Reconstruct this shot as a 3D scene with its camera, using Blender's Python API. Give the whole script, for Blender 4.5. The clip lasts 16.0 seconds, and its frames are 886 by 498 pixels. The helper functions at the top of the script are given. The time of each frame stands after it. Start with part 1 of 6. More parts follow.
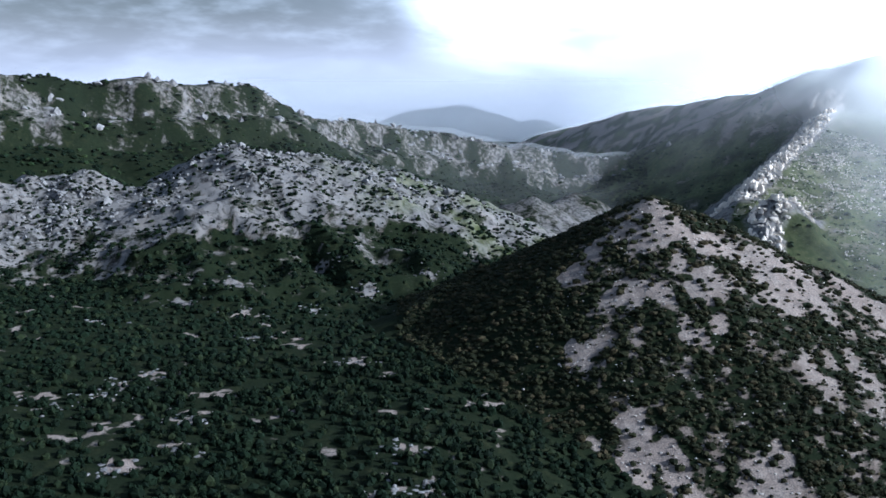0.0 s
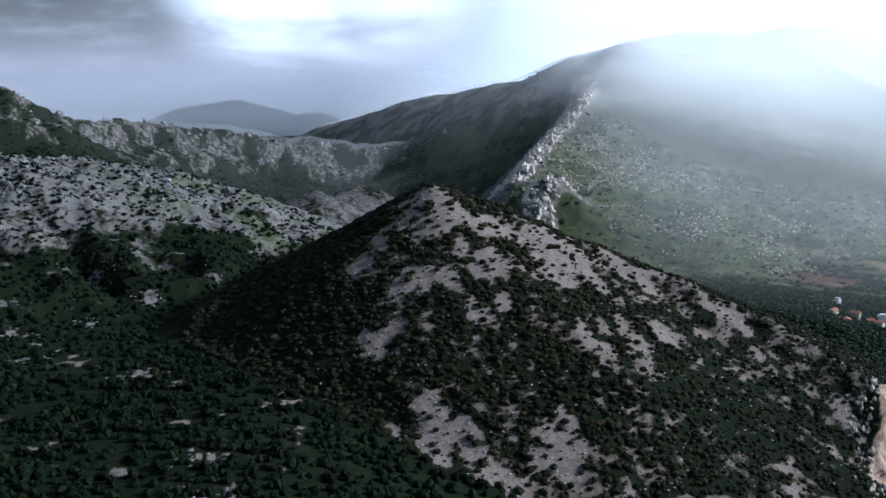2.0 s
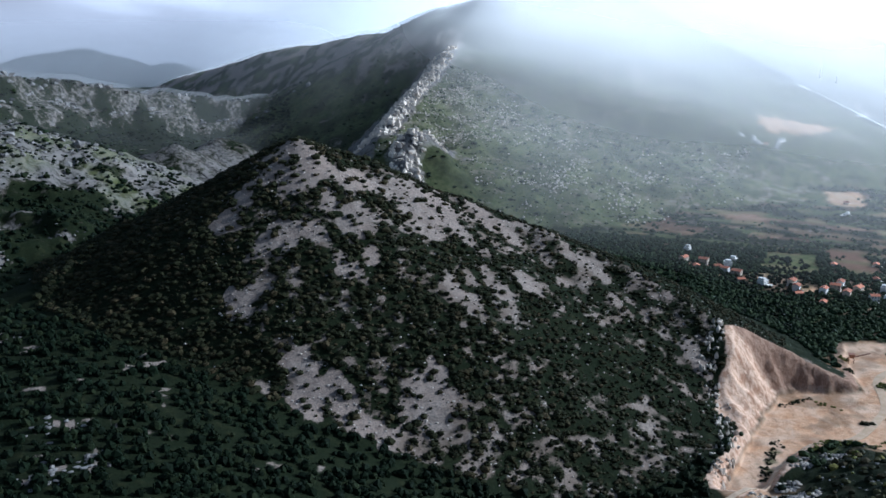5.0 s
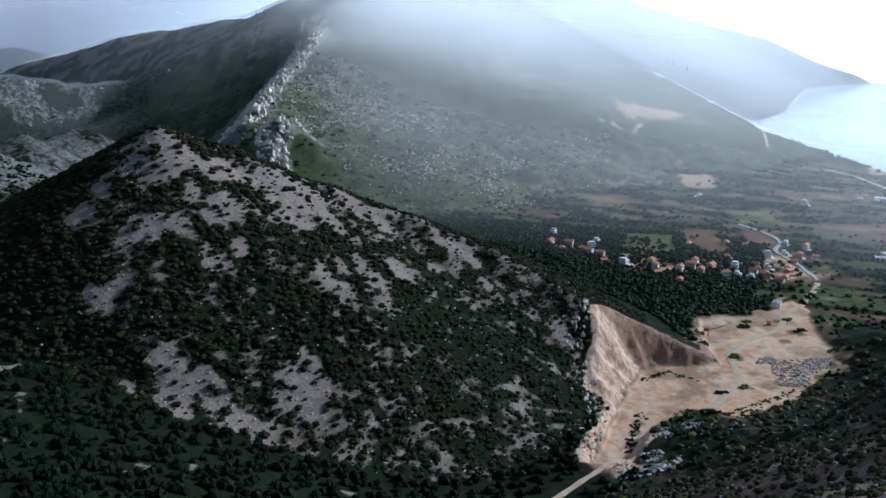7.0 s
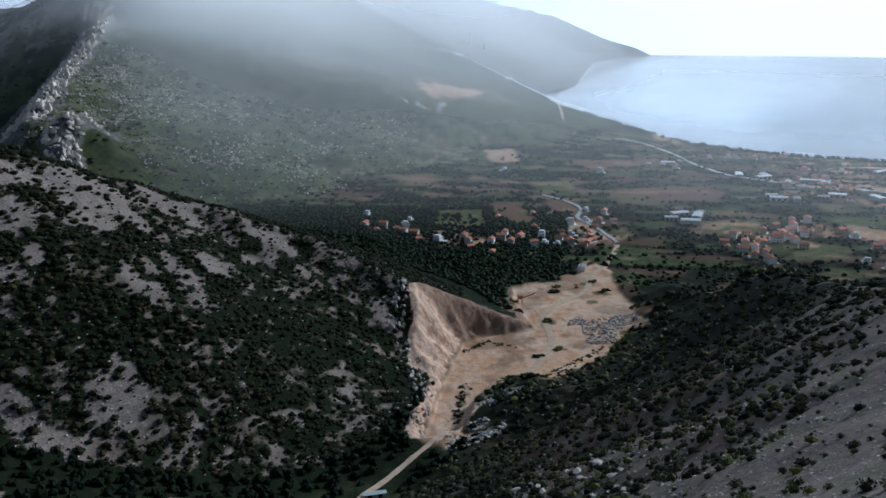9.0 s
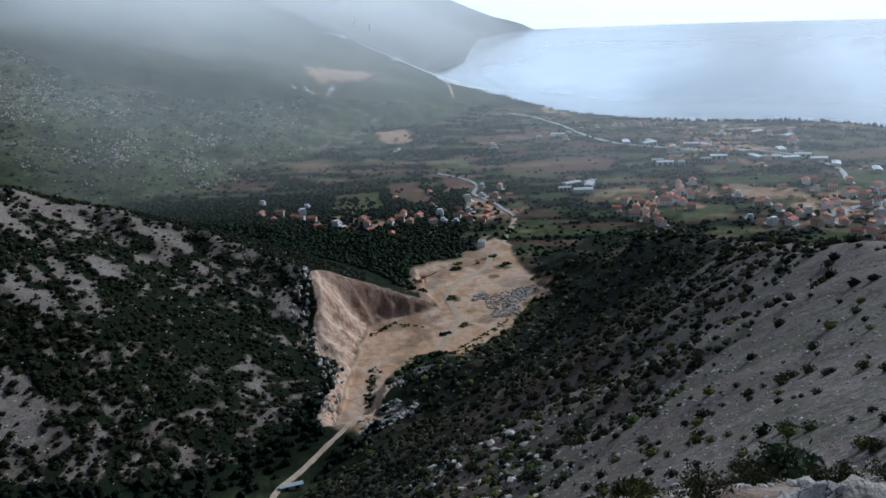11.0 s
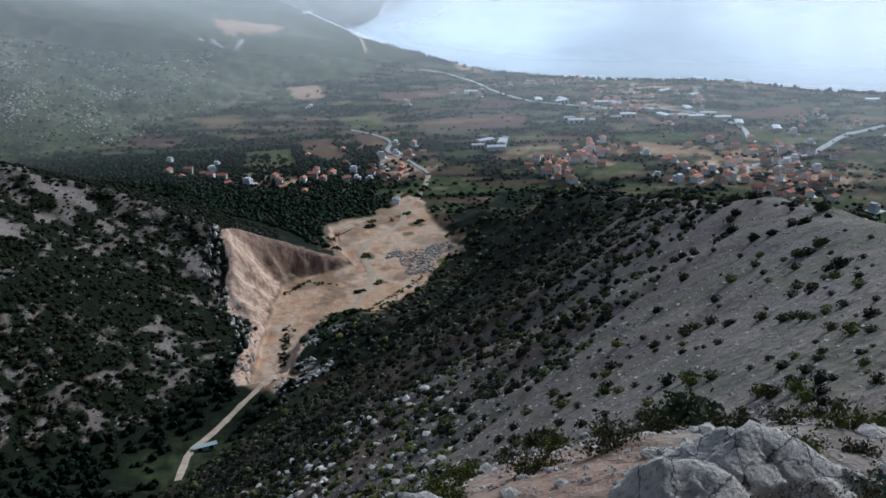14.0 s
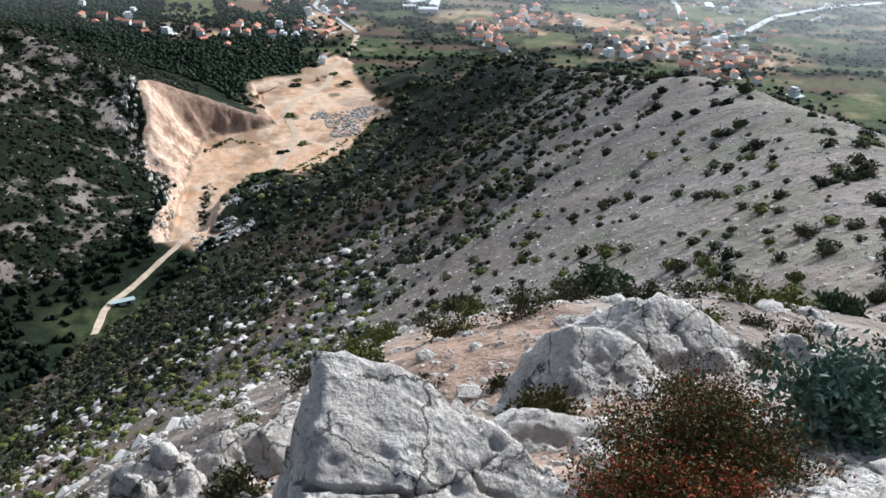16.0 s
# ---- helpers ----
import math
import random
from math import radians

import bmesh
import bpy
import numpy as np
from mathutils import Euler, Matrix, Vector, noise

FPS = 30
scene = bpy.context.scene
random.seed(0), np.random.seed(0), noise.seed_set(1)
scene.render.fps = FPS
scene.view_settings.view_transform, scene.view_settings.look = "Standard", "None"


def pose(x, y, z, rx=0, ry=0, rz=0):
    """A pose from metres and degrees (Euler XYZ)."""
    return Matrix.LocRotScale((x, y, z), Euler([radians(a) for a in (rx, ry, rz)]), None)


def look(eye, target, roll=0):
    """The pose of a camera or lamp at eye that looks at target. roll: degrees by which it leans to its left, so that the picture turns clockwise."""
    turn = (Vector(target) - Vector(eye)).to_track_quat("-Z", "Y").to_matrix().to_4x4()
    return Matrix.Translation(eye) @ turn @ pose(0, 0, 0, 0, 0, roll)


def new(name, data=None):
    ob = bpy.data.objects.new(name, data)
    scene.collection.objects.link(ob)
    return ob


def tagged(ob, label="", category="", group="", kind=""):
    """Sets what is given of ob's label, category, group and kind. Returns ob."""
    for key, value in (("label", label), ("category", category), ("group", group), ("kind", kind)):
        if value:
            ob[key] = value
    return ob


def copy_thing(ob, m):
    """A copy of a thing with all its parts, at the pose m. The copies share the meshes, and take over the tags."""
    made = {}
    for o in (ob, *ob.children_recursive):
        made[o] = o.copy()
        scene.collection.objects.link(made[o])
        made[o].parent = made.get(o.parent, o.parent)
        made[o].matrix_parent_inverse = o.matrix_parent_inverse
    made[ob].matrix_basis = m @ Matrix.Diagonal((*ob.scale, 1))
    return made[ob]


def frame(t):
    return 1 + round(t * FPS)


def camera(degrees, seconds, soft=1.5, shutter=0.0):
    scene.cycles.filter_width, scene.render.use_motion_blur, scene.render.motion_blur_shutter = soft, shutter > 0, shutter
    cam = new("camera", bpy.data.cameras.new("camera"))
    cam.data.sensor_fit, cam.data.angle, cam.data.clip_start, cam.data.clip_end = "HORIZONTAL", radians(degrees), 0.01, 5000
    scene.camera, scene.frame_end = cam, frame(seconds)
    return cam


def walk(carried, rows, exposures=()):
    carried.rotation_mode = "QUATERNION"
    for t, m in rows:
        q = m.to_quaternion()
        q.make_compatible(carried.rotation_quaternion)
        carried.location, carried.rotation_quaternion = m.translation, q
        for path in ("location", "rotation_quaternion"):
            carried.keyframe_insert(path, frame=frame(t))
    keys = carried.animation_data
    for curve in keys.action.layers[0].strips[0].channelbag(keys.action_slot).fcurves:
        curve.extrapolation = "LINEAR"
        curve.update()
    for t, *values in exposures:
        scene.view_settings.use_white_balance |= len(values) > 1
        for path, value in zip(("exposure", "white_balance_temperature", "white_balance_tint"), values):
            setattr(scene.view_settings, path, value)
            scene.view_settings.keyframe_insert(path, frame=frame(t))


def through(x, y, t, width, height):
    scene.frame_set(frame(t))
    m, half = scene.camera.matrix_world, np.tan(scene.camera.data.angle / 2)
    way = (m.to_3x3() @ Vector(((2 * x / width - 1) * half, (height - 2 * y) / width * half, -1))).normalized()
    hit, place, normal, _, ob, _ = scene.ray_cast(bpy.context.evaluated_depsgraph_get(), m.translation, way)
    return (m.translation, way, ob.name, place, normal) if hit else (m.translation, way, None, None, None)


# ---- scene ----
# ---------------------------------------------------------------- camera
EYE = Vector((0.0, 0.0, 350.0))
# seconds, bearing (0 = +y, clockwise), tilt, lean to the left, in degrees
TURNS = (
    (0.0, -0.0, -10.6, 0.0),
    (0.5, 4.73, -10.66, -1.2),
    (1.0, 11.09, -11.29, -0.78),
    (1.5, 13.24, -10.06, -0.31),
    (2.0, 13.99, -11.26, -1.42),
    (2.5, 15.78, -11.72, -1.75),
    (3.0, 16.49, -12.84, -2.74),
    (5.3, 23.73, -15.22, -0.8),
    (5.5, 24.31, -15.77, -1.23),
    (6.0, 27.9, -14.89, 0.27),
    (6.5, 30.08, -15.5, -0.98),
    (7.0, 31.35, -15.22, 0.23),
    (7.5, 36.17, -15.63, 1.48),
    (8.0, 41.4, -15.34, 0.57),
    (8.5, 42.79, -16.67, -0.04),
    (9.0, 43.71, -16.34, -0.79),
    (9.2, 45.01, -16.94, -0.81),
    (11.3, 50.62, -17.82, -3.01),
    (11.5, 50.89, -18.03, -2.99),
    (12.0, 55.27, -19.27, -2.28),
    (12.5, 57.67, -20.73, -1.92),
    (13.0, 56.12, -21.04, -2.35),
    (13.5, 55.37, -20.53, -2.26),
    (14.0, 56.19, -20.69, -1.31),
    (14.5, 58.84, -21.6, 1.25),
    (15.0, 61.16, -24.3, 3.07),
    (15.5, 61.68, -26.19, 3.4),
    (16.0, 61.78, -29.27, 3.43),
)
cam = camera(53.28, 16.0, soft=1.6)


def bearing(az, el=0.0):
    a, e = radians(az), radians(el)
    return Vector((math.sin(a) * math.cos(e), math.cos(a) * math.cos(e), math.sin(e)))


walk(cam, [(t, look(EYE, EYE + 100 * bearing(az, el), roll)) for t, az, el, roll in TURNS],
     exposures=((0.0, 0.42, 4800, 8), (1.5, -0.12, 4850, 8), (3.0, -0.3, 4880, 8), (5.5, -0.12, 4780, 6), (6.5, -0.38, 4750, 6), (7.0, -0.44, 4750, 5), (8.0, -0.68, 4820, 5), (9.0, -0.9, 4850, 5), (12.5, -0.92, 4900, 4), (14.5, -0.52, 4880, 5), (15.0, -0.34, 4880, 5), (15.5, -0.06, 5000, 6), (16.0, 0.5, 5230, 6)))

# ---------------------------------------------------------------- sky, sun
SUN_AZ, SUN_EL = 98.0, 24.0
sun_data = bpy.data.lights.new("sun", "SUN")
sun_data.energy, sun_data.angle, sun_data.color = 4.8, radians(5), (1.0, 0.93, 0.84)
sun = new("sun", sun_data)
sun.matrix_world = look(EYE + 1000 * bearing(SUN_AZ, SUN_EL), EYE)


class Nodes:
    """A small builder of node trees."""

    def __init__(self, tree):
        self.tree = tree

    def add(self, kind, values=None, **settings):
        n = self.tree.nodes.new(kind)
        for key, value in settings.items():
            setattr(n, key, value)
        for key, value in (values or {}).items():
            self.put(n.inputs[key], value)
        return n

    def put(self, socket, value):
        if isinstance(value, bpy.types.NodeSocket):
            self.tree.links.new(value, socket)
        else:
            socket.default_value = value

    def math(self, op, a, b=0.0, c=0.0, clamp=False):
        n = self.add("ShaderNodeMath", operation=op, use_clamp=clamp)
        for i, v in enumerate((a, b, c)):
            self.put(n.inputs[i], v)
        return n.outputs[0]

    def noise(self, vector, scale, detail=4.0, rough=0.55, distort=0.0):
        n = self.add("ShaderNodeTexNoise", {"Vector": vector, "Scale": scale, "Detail": detail, "Roughness": rough, "Distortion": distort})
        return n.outputs["Fac"]

    def step(self, value, lo, hi, a=0.0, b=1.0):
        n = self.add("ShaderNodeMapRange", {"Value": value, "From Min": lo, "From Max": hi, "To Min": a, "To Max": b}, interpolation_type="SMOOTHSTEP")
        return n.outputs[0]

    def mix(self, fac, a, b):
        n = self.add("ShaderNodeMix", data_type="RGBA")
        self.put(n.inputs["Factor"], fac)
        for key, v in (("A", a), ("B", b)):
            sock = [s for s in n.inputs if s.name == key and s.type == "RGBA"][0]
            self.put(sock, v if isinstance(v, bpy.types.NodeSocket) else (*v, 1.0))
        return [s for s in n.outputs if s.type == "RGBA"][0]

    def scaled(self, vector, sx, sy, sz):
        return self.add("ShaderNodeMapping", {"Vector": vector, "Scale": (sx, sy, sz)}).outputs[0]


world = bpy.data.worlds.new("world")
scene.world = world
world.use_nodes = True
world.node_tree.nodes.clear()
w = Nodes(world.node_tree)
direction = w.add("ShaderNodeTexCoord").outputs["Generated"]
sky = w.add("ShaderNodeTexSky", sky_type="NISHITA", sun_disc=False, sun_elevation=radians(SUN_EL), sun_rotation=radians(SUN_AZ), air_density=1.5, dust_density=3.0)
split = w.add("ShaderNodeSeparateXYZ", {"Vector": direction})
height = split.outputs["Z"]
# a deck of cloud: a glow added over the bay, apart from the sun, to whiten the sea; pale above the skyline, dark
# overhead and behind
bayward = w.add("ShaderNodeVectorMath", {0: direction, 1: tuple(bearing(58.0, 12.0))}, operation="DOT_PRODUCT").outputs["Value"]
glow = w.step(bayward, 0.66, 0.97)
wide = w.step(bayward, 0.25, 0.97)
lumps = w.noise(w.scaled(direction, 1.0, 1.0, 3.6), 4.2, 6.0, 0.55, 0.5)
puffs = w.noise(w.scaled(direction, 1.0, 1.0, 3.2), 13.0, 4.0)
deck = w.mix(wide, (0.105, 0.106, 0.118), (0.485, 0.47, 0.495))
deck = w.mix(w.math("MULTIPLY", w.step(lumps, 0.36, 0.74, 0.0, 0.65), w.step(bayward, 0.30, 0.75, 0.35, 1.0)), deck, (0.58, 0.56, 0.585))
deck = w.mix(w.math("MULTIPLY", w.step(puffs, 0.42, 0.75), 0.3), deck, (0.88, 0.87, 0.90))
deck = w.mix(w.math("MULTIPLY", glow, w.step(lumps, 0.30, 0.60, 0.45, 1.0)), deck, (2.8, 2.86, 2.98))
gap = w.step(w.add("ShaderNodeVectorMath", {0: direction, 1: tuple(bearing(7.0, 6.0))}, operation="DOT_PRODUCT").outputs["Value"], 0.982, 0.998)
deck = w.mix(w.math("MULTIPLY", gap, w.step(lumps, 0.36, 0.60, 0.35, 1.0)), deck, (1.7, 1.66, 1.70))
deck = w.mix(w.step(height, 0.24, 0.55), deck, (0.10, 0.115, 0.14))
band = w.mix(w.step(bayward, 0.64, 0.95), (0.70, 0.665, 0.695), (2.3, 2.45, 2.62))
clouds = w.mix(w.step(w.math("ADD", height, w.math("MULTIPLY", lumps, 0.08)), 0.02, 0.125), band, deck)
tint = w.mix(0.97, sky.outputs[0], clouds)
low = w.mix(w.step(height, -0.30, -0.06), (0.10, 0.11, 0.12), (2.1, 2.2, 2.32))
low = w.mix(w.step(bayward, -0.2, 0.5), (0.2, 0.22, 0.25), low)
whole = w.mix(w.step(height, -0.14, -0.085), low, tint)
back = w.add("ShaderNodeBackground", {"Color": whole, "Strength": 1.0})
w.tree.links.new(back.outputs[0], w.add("ShaderNodeOutputWorld").inputs["Surface"])

# ---------------------------------------------------------------- the lie of the land
def vnoise(x, y, seed=0):
    """Smooth value noise in 0..1 on a unit lattice."""
    xi, yi = np.floor(x).astype(np.int64), np.floor(y).astype(np.int64)
    fx, fy = x - xi, y - yi
    fx, fy = fx * fx * (3 - 2 * fx), fy * fy * (3 - 2 * fy)

    def h(i, j):
        n = (i * 374761393 + j * 668265263 + seed * 974634777) & 0xFFFFFFFF
        n = ((n ^ (n >> 13)) * 1274126177) & 0xFFFFFFFF
        return ((n ^ (n >> 16)) & 0xFFFF) / 65535.0

    a, b, c, d = h(xi, yi), h(xi + 1, yi), h(xi, yi + 1), h(xi + 1, yi + 1)
    return (a * (1 - fx) + b * fx) * (1 - fy) + (c * (1 - fx) + d * fx) * fy


def fbm(x, y, size, octaves=4, seed=0, gain=0.5):
    total, amp, norm = 0.0, 1.0, 0.0
    for k in range(octaves):
        total = total + amp * vnoise(x / size * 2 ** k + 17.3 * k, y / size * 2 ** k - 9.1 * k, seed + k)
        norm += amp
        amp *= gain
    return total / norm


def smooth(v, lo, hi):
    u = np.clip((v - lo) / (hi - lo), 0, 1)
    return u * u * (3 - 2 * u)


def at(az, d, el=None, z=None):
    """A place by bearing, distance and either the angle above the eye's level or the height."""
    b = bearing(az)
    return (b.x * d, b.y * d, 350 + d * math.tan(radians(el)) if z is None else z)


def near_line(x, y, pts):
    """Distance to a line of points, side (+ to its right), height along it and the length along it."""
    best = np.full(np.shape(x), 1e9)
    side, height, run = np.zeros(np.shape(x)), np.zeros(np.shape(x)), np.zeros(np.shape(x))
    done = 0.0
    for p, q in zip(pts, pts[1:]):
        dx, dy = q[0] - p[0], q[1] - p[1]
        long2 = dx * dx + dy * dy
        u = np.clip(((x - p[0]) * dx + (y - p[1]) * dy) / long2, 0, 1)
        ex, ey = x - p[0] - u * dx, y - p[1] - u * dy
        dist = np.hypot(ex, ey)
        closer = dist < best
        best = np.where(closer, dist, best)
        side = np.where(closer, np.sign(ex * dy - ey * dx), side)
        if len(p) > 2:
            height = np.where(closer, p[2] + u * (q[2] - p[2]), height)
        run = np.where(closer, done + u * math.sqrt(long2), run)
        done += math.sqrt(long2)
    return best, side, height, run


def ridge(x, y, pts, left, right, blunt):
    """A mountain under a line of summits, with its two slopes; each stretch is a tent of its own."""
    out = np.full(np.shape(x), -1e3)
    for p, q in zip(pts, pts[1:]):
        dist, side, height, _ = near_line(x, y, (p, q))
        soft = np.sqrt(dist * dist + blunt * blunt) - blunt
        dx, dy = q[0] - p[0], q[1] - p[1]
        across = ((x - p[0]) * dy - (y - p[1]) * dx) / math.hypot(dx, dy) / np.maximum(dist, 1e-6)
        share = 0.5 + 0.5 * np.clip(across, -1, 1)
        out = np.maximum(out, height - (left + (right - left) * share) * soft)
    return out


CREST = [(-320, -260, 250), (-60, -60, 335), (0, -2.0, 348.5), at(88, 4.5, z=346.3), at(90, 10, z=342.4), at(95, 22, z=335.4), at(98, 50, z=327.6)]
OWN = [at(98, 50, z=327.6), at(87, 120, -18.2), at(81, 170, -17.1), at(76, 240, -16.8), at(70.7, 370, -17.2), at(65, 520, -16.9), at(60.5, 670, -16.7), at(59, 790, z=92),
       at(58.5, 880, z=58)]
HILL = [at(-1.3, 700, -14.4), at(3.2, 750, -11.8), at(8, 740, -10.5), at(10.7, 740, -8.8), at(13.4, 740, -7.2), at(17.4, 745, -8.4), at(23.2, 750, -10.8),
        at(28.7, 740, -12.9), at(34.3, 730, -15.1), at(41.3, 692, -18.5), at(46, 740, z=80)]
CRAGS = [at(-33, 1000, -6.5), at(-24.4, 1050, -5.4), at(-21.8, 1050, -5.2), at(-19.3, 1040, -6.3), at(-16.2, 1040, -5.9), at(-13.1, 1060, -3.6), at(-8.1, 1080, -4.9),
         at(-3.4, 1120, -5.5), at(-0.9, 1150, -6.7), at(2.3, 1200, -7.6)]
KNOBS = [at(4.8, 1340, -7.6), at(5.7, 1350, -7.3), at(7.0, 1400, -7.9), at(8.6, 1450, -6.9), at(9.5, 1460, -7.5)]
WEST = [at(-45, 1500, 1.5), at(-26, 1550, 0.5), at(-22, 1580, 0.0), at(-17.4, 1620, 0.4), at(-12.5, 1700, 0.1), at(-10.2, 1750, -1.3), at(-7.2, 1850, -2.3), at(-4, 1980, -2.7),
        at(-1.4, 2100, -3.1), at(4.2, 2250, -3.8), at(8.0, 2350, -4.2), at(14, 2400, -4.8)]
FAR = [at(-9, 4600, -3.6), at(-4, 4600, -2.8), at(-1.6, 4600, -1.6), at(1.1, 4600, -1.3), at(3.1, 4600, -1.8), at(4.6, 4600, -2.9), at(5.9, 4500, -2.2), at(7.3, 4500, -3.0), at(12, 4500, -3.2)]
MOUNT = [at(6, 3500, -3.4), at(7.3, 3400, -2.8), at(9.9, 3200, -2.3), at(12, 3050, -1.8), at(14.7, 2900, -1.3), at(17.5, 2800, -0.8), at(20.3, 2650, -0.4), at(23, 2550, 0.8),
         at(26.2, 2550, 1.7), at(29.6, 2700, 1.9), at(34.4, 3000, 1.4), at(38, 3250, 0.2), at(42, 3550, -1.6), at(46, 3800, -3.6)]
CAPE = [at(33, 3500, 1.7), at(36, 3600, 1.9), at(40, 3900, 1.6), at(44, 4150, 1.1), at(48, 4350, 0.4), at(51, 4500, -0.3), at(54, 4650, -1.0), at(56, 4780, -1.7), at(57.4, 4880, -2.4)]
SPUR = [at(24.4, 2520, 0.6), at(23.9, 2350, -0.8), at(22.9, 2050, -2.2), at(21.1, 1750, -4.2), at(18.8, 1450, -6.9)]
CRAG = [at(22.6, 1420, -7.4), at(20.9, 1330, -6.6), at(20.2, 1290, -8.0), at(20.6, 1230, -9.8)]
COAST = [(2400, -4900), (1950, -900), (1940, 180), (1894, 348), (1933, 532), (1820, 807), (1812, 1046), (1909, 1259), (1992, 1512), (2176, 1764), (2388, 1987), (2695, 2080),
         (2976, 2270), (3592, 2676), (3990, 2740), (4120, 2690), (4330, 2900)]
PIT = [(344, 383), (366, 398), (395, 419), (419, 438), (449, 458), (482, 482), (506, 482), (531, 467), (550, 460), (572, 496), (594, 527), (619, 545), (640, 540), (662, 528), (690, 527),
       (715, 540), (742, 541), (728, 511), (682, 472), (661, 440), (637, 419), (599, 400), (564, 389), (536, 385), (502, 383), (484, 386), (478, 403), (462, 408), (420, 404), (393, 390),
       (372, 377), (351, 376)]


def in_loop(x, y, pts):
    inside = np.zeros(np.shape(x), bool)
    for p, q in zip(pts, pts[1:] + pts[:1]):
        if p[1] != q[1]:
            inside ^= ((p[1] > y) != (q[1] > y)) & (x < (q[0] - p[0]) * (y - p[1]) / (q[1] - p[1]) + p[0])
    return inside


def plain(x, y):
    """The valley floor and the coastal plain, falling to the shore."""
    shore, side, _, _ = near_line(x, y, COAST)
    sea = side > 0
    land = 82 * (1 - np.exp(-shore / 800)) + 6 * smooth(shore, 0, 25)
    land = land + 76 * smooth(300 - x, 0, 330) * smooth(2600 - y, 0, 1500) + 0.05 * np.maximum(-100 - x, 0)
    return np.where(sea, -np.minimum(shore * 0.15, 30.0), land), np.where(sea, -shore, shore)


def blend_max(a, b, k):
    h = np.clip(0.5 + 0.5 * (a - b) / k, 0, 1)
    return b + (a - b) * h + k * h * (1 - h)


def pit_edge(x, y):
    d, _, _, run = near_line(x, y, PIT + PIT[:1])
    return np.where(in_loop(x, y, PIT), -d, d), run


def face_slope(x, y):
    """How steep the quarry's sides are: slabs to the west, a wall at the back, a low bank to the east."""
    bank = smooth(371 + 0.32 * (x - 364) - y, -6, 6)
    return (1.7 - 0.9 * smooth(y, 425, 458) + 0.5 * smooth(y, 462, 505)) * (1 - bank) + 0.32 * bank


def is_cut(z, x, y, edge):
    """Where the quarry's face stands."""
    face = 67 + face_slope(x, y) * np.maximum(edge, 0)
    return (edge > -1) & (edge < 75) & (z > face - 6) & (y > 371 + 0.32 * (x - 364))


def west_cliff(x, y):
    """How far the long ridge breaks off below its summits, towards the valley."""
    dist, side, _, run = near_line(x, y, WEST)
    lip = 16 + 70 * (fbm(x, y, 90, 3, 33) - 0.4)
    return np.where(side > 0, 36 * smooth(dist, lip, lip + 26) + 26 * smooth(dist, lip + 60, lip + 84), 0.0)


def cape_slope(x, y):
    """The far range falls more and more steeply towards the bay."""
    dist, _, height, _ = near_line(x, y, CAPE)
    return height - 0.14 * dist - 0.00014 * dist * dist


